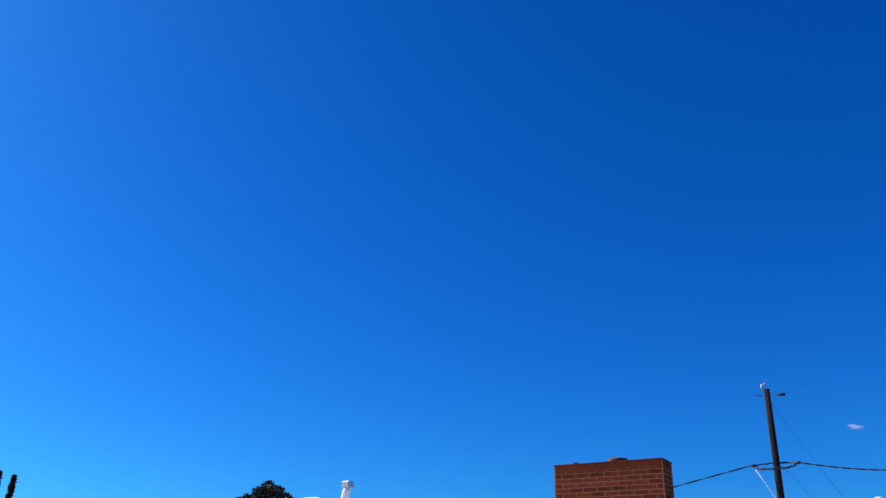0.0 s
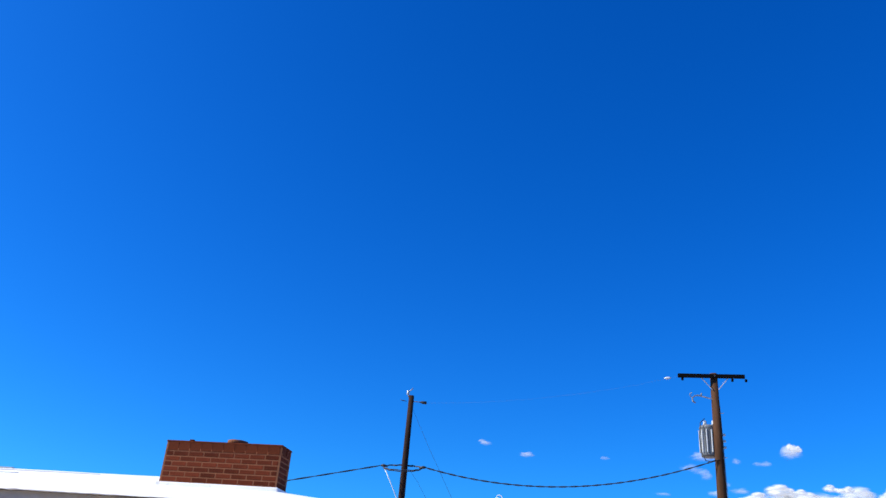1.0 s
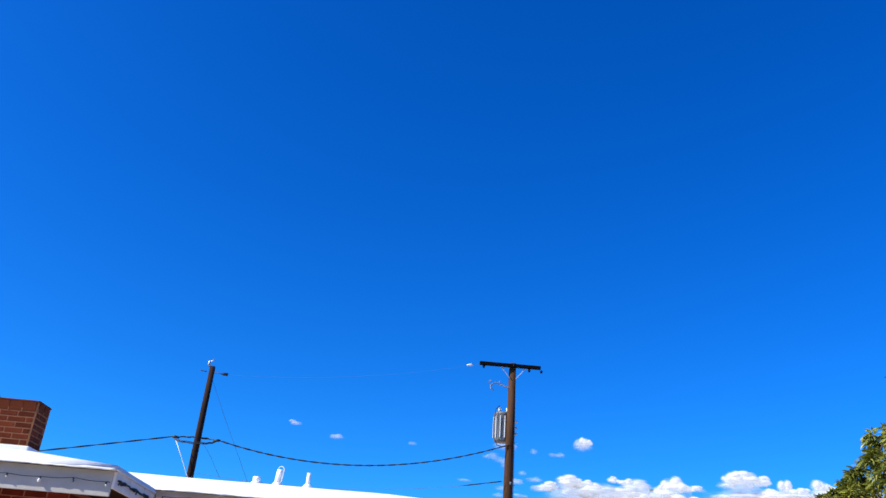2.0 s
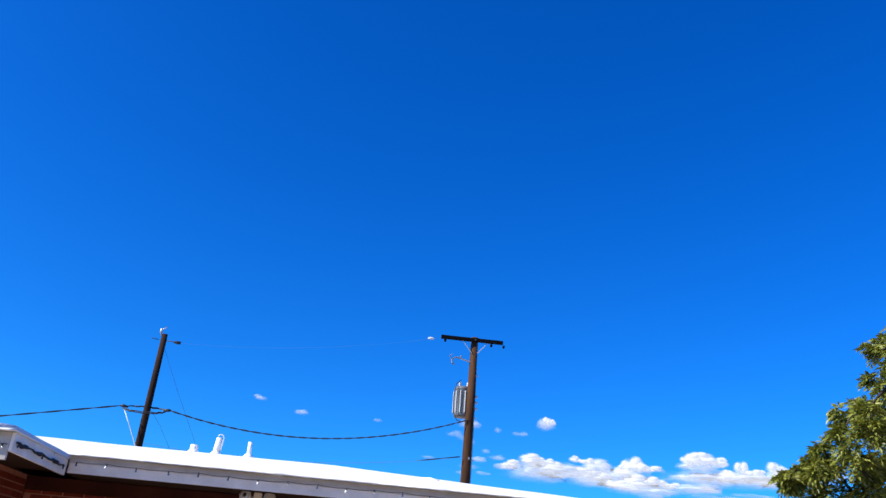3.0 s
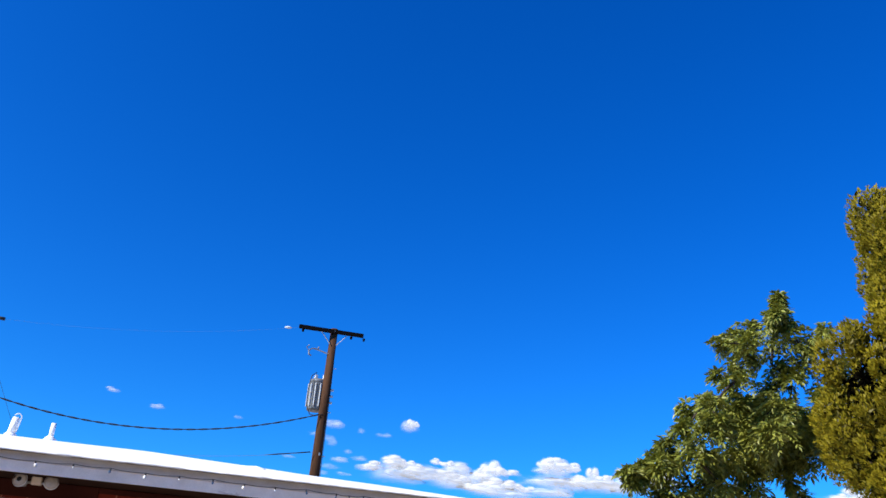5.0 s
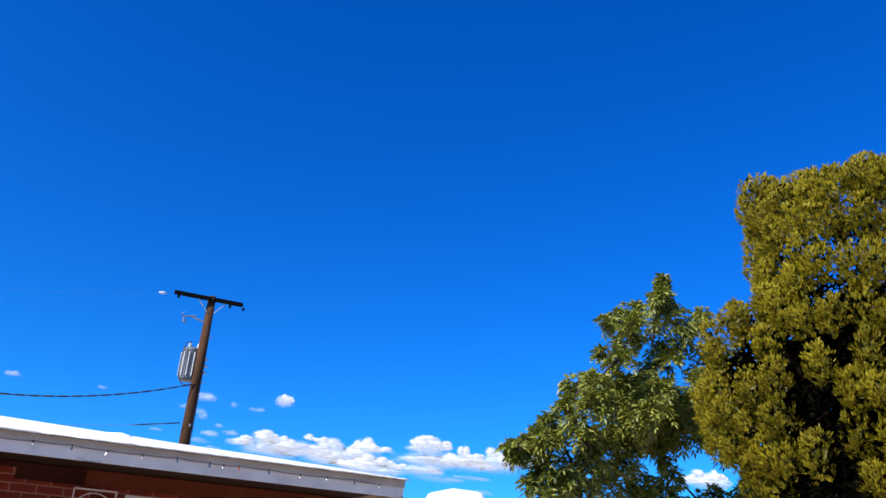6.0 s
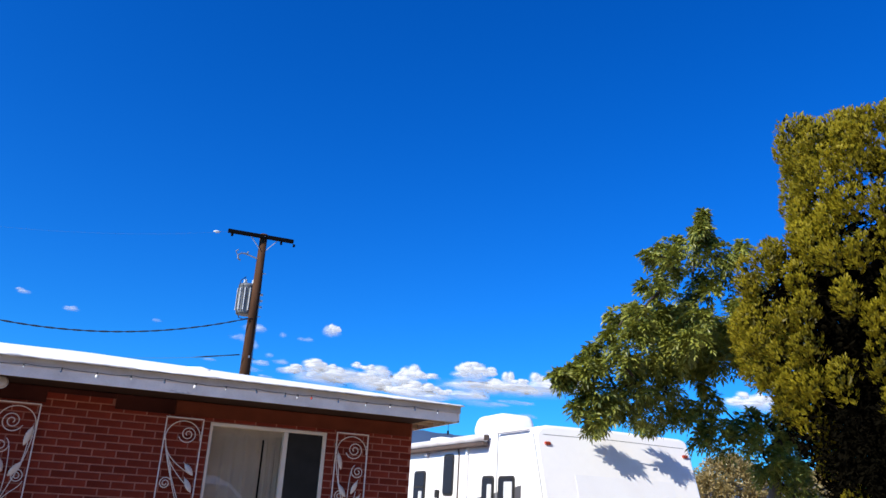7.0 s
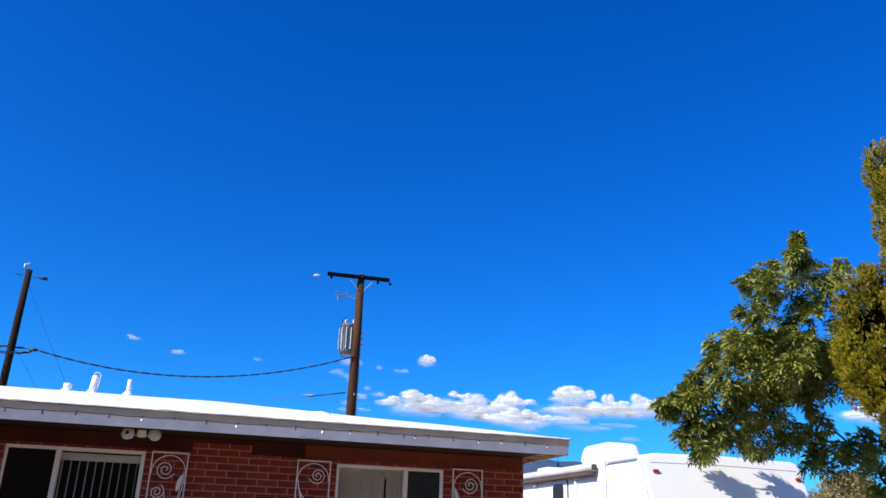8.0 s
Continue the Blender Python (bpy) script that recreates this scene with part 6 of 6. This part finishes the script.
def build_clouds():
    def cloud(label, x, z, heads, soft, wisps):
        c = thing("cloud", label, "cloud", (x, 1500, z), "fair-weather clouds", "structure")
        for name, spots, rough, mat, bumps, deep in (("veil", soft, 0.5, M_haze if heads else M_puff, 3, 30), ("head", heads, 0.26, M_cloud, 4, 0), ("wisp", wisps, 0.6, M_wisp, 2, 120)):
            if spots:
                bumps = bumps if len(spots) > 3 or name == "head" else 0
                ob = puffs(name, [(a - x, b - z, rx, rz) for a, b, rx, rz in spots], rough, int(x) % 97 + len(name), mat, c, bumps)
                ob.location.y = deep

    cloud("long bank of white cumulus with soft blue-gray undersides", 490, 245,
          [(334, 243, 20, 9), (371, 252, 29, 11), (405, 251, 25, 9), (458, 265, 13, 7), (482, 263, 15, 7), (572, 260, 26, 17), (548, 252, 16, 11), (599, 260, 20, 8), (541, 225, 28, 8), (576, 234, 30, 10), (613, 237, 23, 9), (643, 232, 20, 8)],
          [(630, 266, 22, 7), (509, 253, 40, 15), (441, 241, 66, 17), (385, 235, 50, 14), (494, 227, 44, 12), (482, 236, 56, 16), (590, 219, 76, 14), (323, 242, 20, 8), (545, 240, 50, 16)], [(655, 222, 40, 8), (300, 240, 16, 5), (450, 250, 95, 19), (540, 244, 100, 22), (625, 238, 80, 20), (400, 236, 70, 14)])
    cloud("bank of white cumulus with a domed head", 820, 268,
          [(689, 284, 17, 14), (714, 287, 32, 16), (750, 284, 22, 11), (799, 277, 18, 16), (770, 263, 22, 9), (829, 270, 23, 10), (867, 284, 21, 17), (892, 280, 20, 14), (932, 283, 30, 14), (967, 286, 30, 12)],
          [(725, 250, 68, 15), (803, 256, 82, 16), (877, 264, 70, 15), (694, 230, 60, 12), (946, 275, 60, 14), (715, 276, 44, 12)], [(777, 230, 62, 8), (870, 244, 50, 7), (720, 258, 80, 22), (800, 262, 110, 20), (900, 266, 90, 18)])
    cloud("small bright puff of cumulus with a trailing wisp", 405, 331, [(405, 331, 13, 10)], [(404, 331, 19, 14)], [(371, 326, 16, 5), (329, 330, 9, 7), (385, 328, 12, 6)])
    cloud("thin ragged white cloud", 256, 312, [], [(252, 316, 24, 11)], [(270, 299, 12, 11), (240, 312, 22, 9), (262, 306, 16, 9)])
    cloud("faint flat white wisp", 322, 275, [], [], [(306, 285, 10, 6), (330, 273, 19, 7), (334, 273, 14, 5)])
    cloud("thin ragged white cloud", 268, 246, [], [(273, 252, 19, 7)], [(258, 238, 14, 6), (270, 250, 22, 8)])
    cloud("faint flat white wisp", 187, 261, [], [], [(187, 261, 17, 4)])
    cloud("small flat white cloud", -74, 307, [], [(-74, 307, 15, 6)], [])
    cloud("small flat white cloud", -157, 328, [], [(-154, 326, 11, 5), (-161, 330, 8, 4)], [])
    cloud("faint flat white wisp", 77, 325, [], [], [(77, 325, 11, 4)])
    cloud("faint flat white wisp", 908, 218, [], [], [(908, 218, 30, 8), (900, 218, 20, 6)])
    cloud("white cumulus half hidden by the trees", 1465, 298, [(1465, 298, 46, 18), (1505, 306, 32, 18), (1415, 292, 36, 12)], [(1465, 288, 90, 20)], [])


build_ground()
build_mountains()
build_street_side()
build_clouds()
front_wall, wing_wall, wing_side = build_walls()
build_roofs()
build_fascias()
build_openings()
build_transformer_pole()
build_service_pole()
build_cables()
build_trailer()
build_pecan()
build_juniper()
build_far_trees()
build_panel(-3.895, 0.345, True, "white scrolled iron panel with forged wheat ears beside the blinds window")
build_panel(-2.490, 0.345, False, "white scrolled iron panel with drooping wheat ears", True)
build_panel(-0.836, 0.340, False, "white scrolled iron panel with forged wheat ears near the house corner")
build_floodlight()
build_string_lights()
build_roof_vents()
build_hook()
build_chimney()


def build_wall_bricks():
    """The facing bricks: single ones in the upper courses, the rest joined."""
    holes = [WIN_1, WIN_2] + [(a, b, 2.285, d) for a, b, c, d in (LINTEL_1, LINTEL_2, LINTEL_DARK)]
    z_single = 0.03 + BRICK_H * 22
    meshes = {}
    for x, z, ln in courses(-6.28, 0.0, z_single, WALL_TOP - 0.006, holes, 0.065):
        if x < -4.05:
            continue
        key = round(ln, 3)
        if key not in meshes:
            meshes[key] = brick_mesh(key, M_brick, 0.014 + 0.0004)
        ob = new("brick", meshes[key])
        ob.parent = front_wall
        ob.location = (x, 0.0212 + random.uniform(-0.0015, 0.0015), z)
    low = [s for s in courses(-6.28, 0.0, 0.03, WALL_TOP - 0.006, holes, 0.065) if s[1] < z_single - 0.01 or s[0] < -4.05]
    joined_bricks("brickwork", low, lambda a, o, z: (a, 0.0125 - o * 0.3, z), M_brickwork, front_wall)
    joined_bricks("brickwork", list(courses(-14.0, -6.30, 0.03, WALL_TOP - 0.006, [])), lambda a, o, z: (a, -1.488 - o * 0.3, z), M_brickwork, wing_wall)
    joined_bricks("brickwork", list(courses(-1.48, 0.0, 0.03, WALL_TOP - 0.006, [])), lambda a, o, z: (-6.292 + o * 0.3, a, z), M_brickwork, wing_side)


build_wall_bricks()
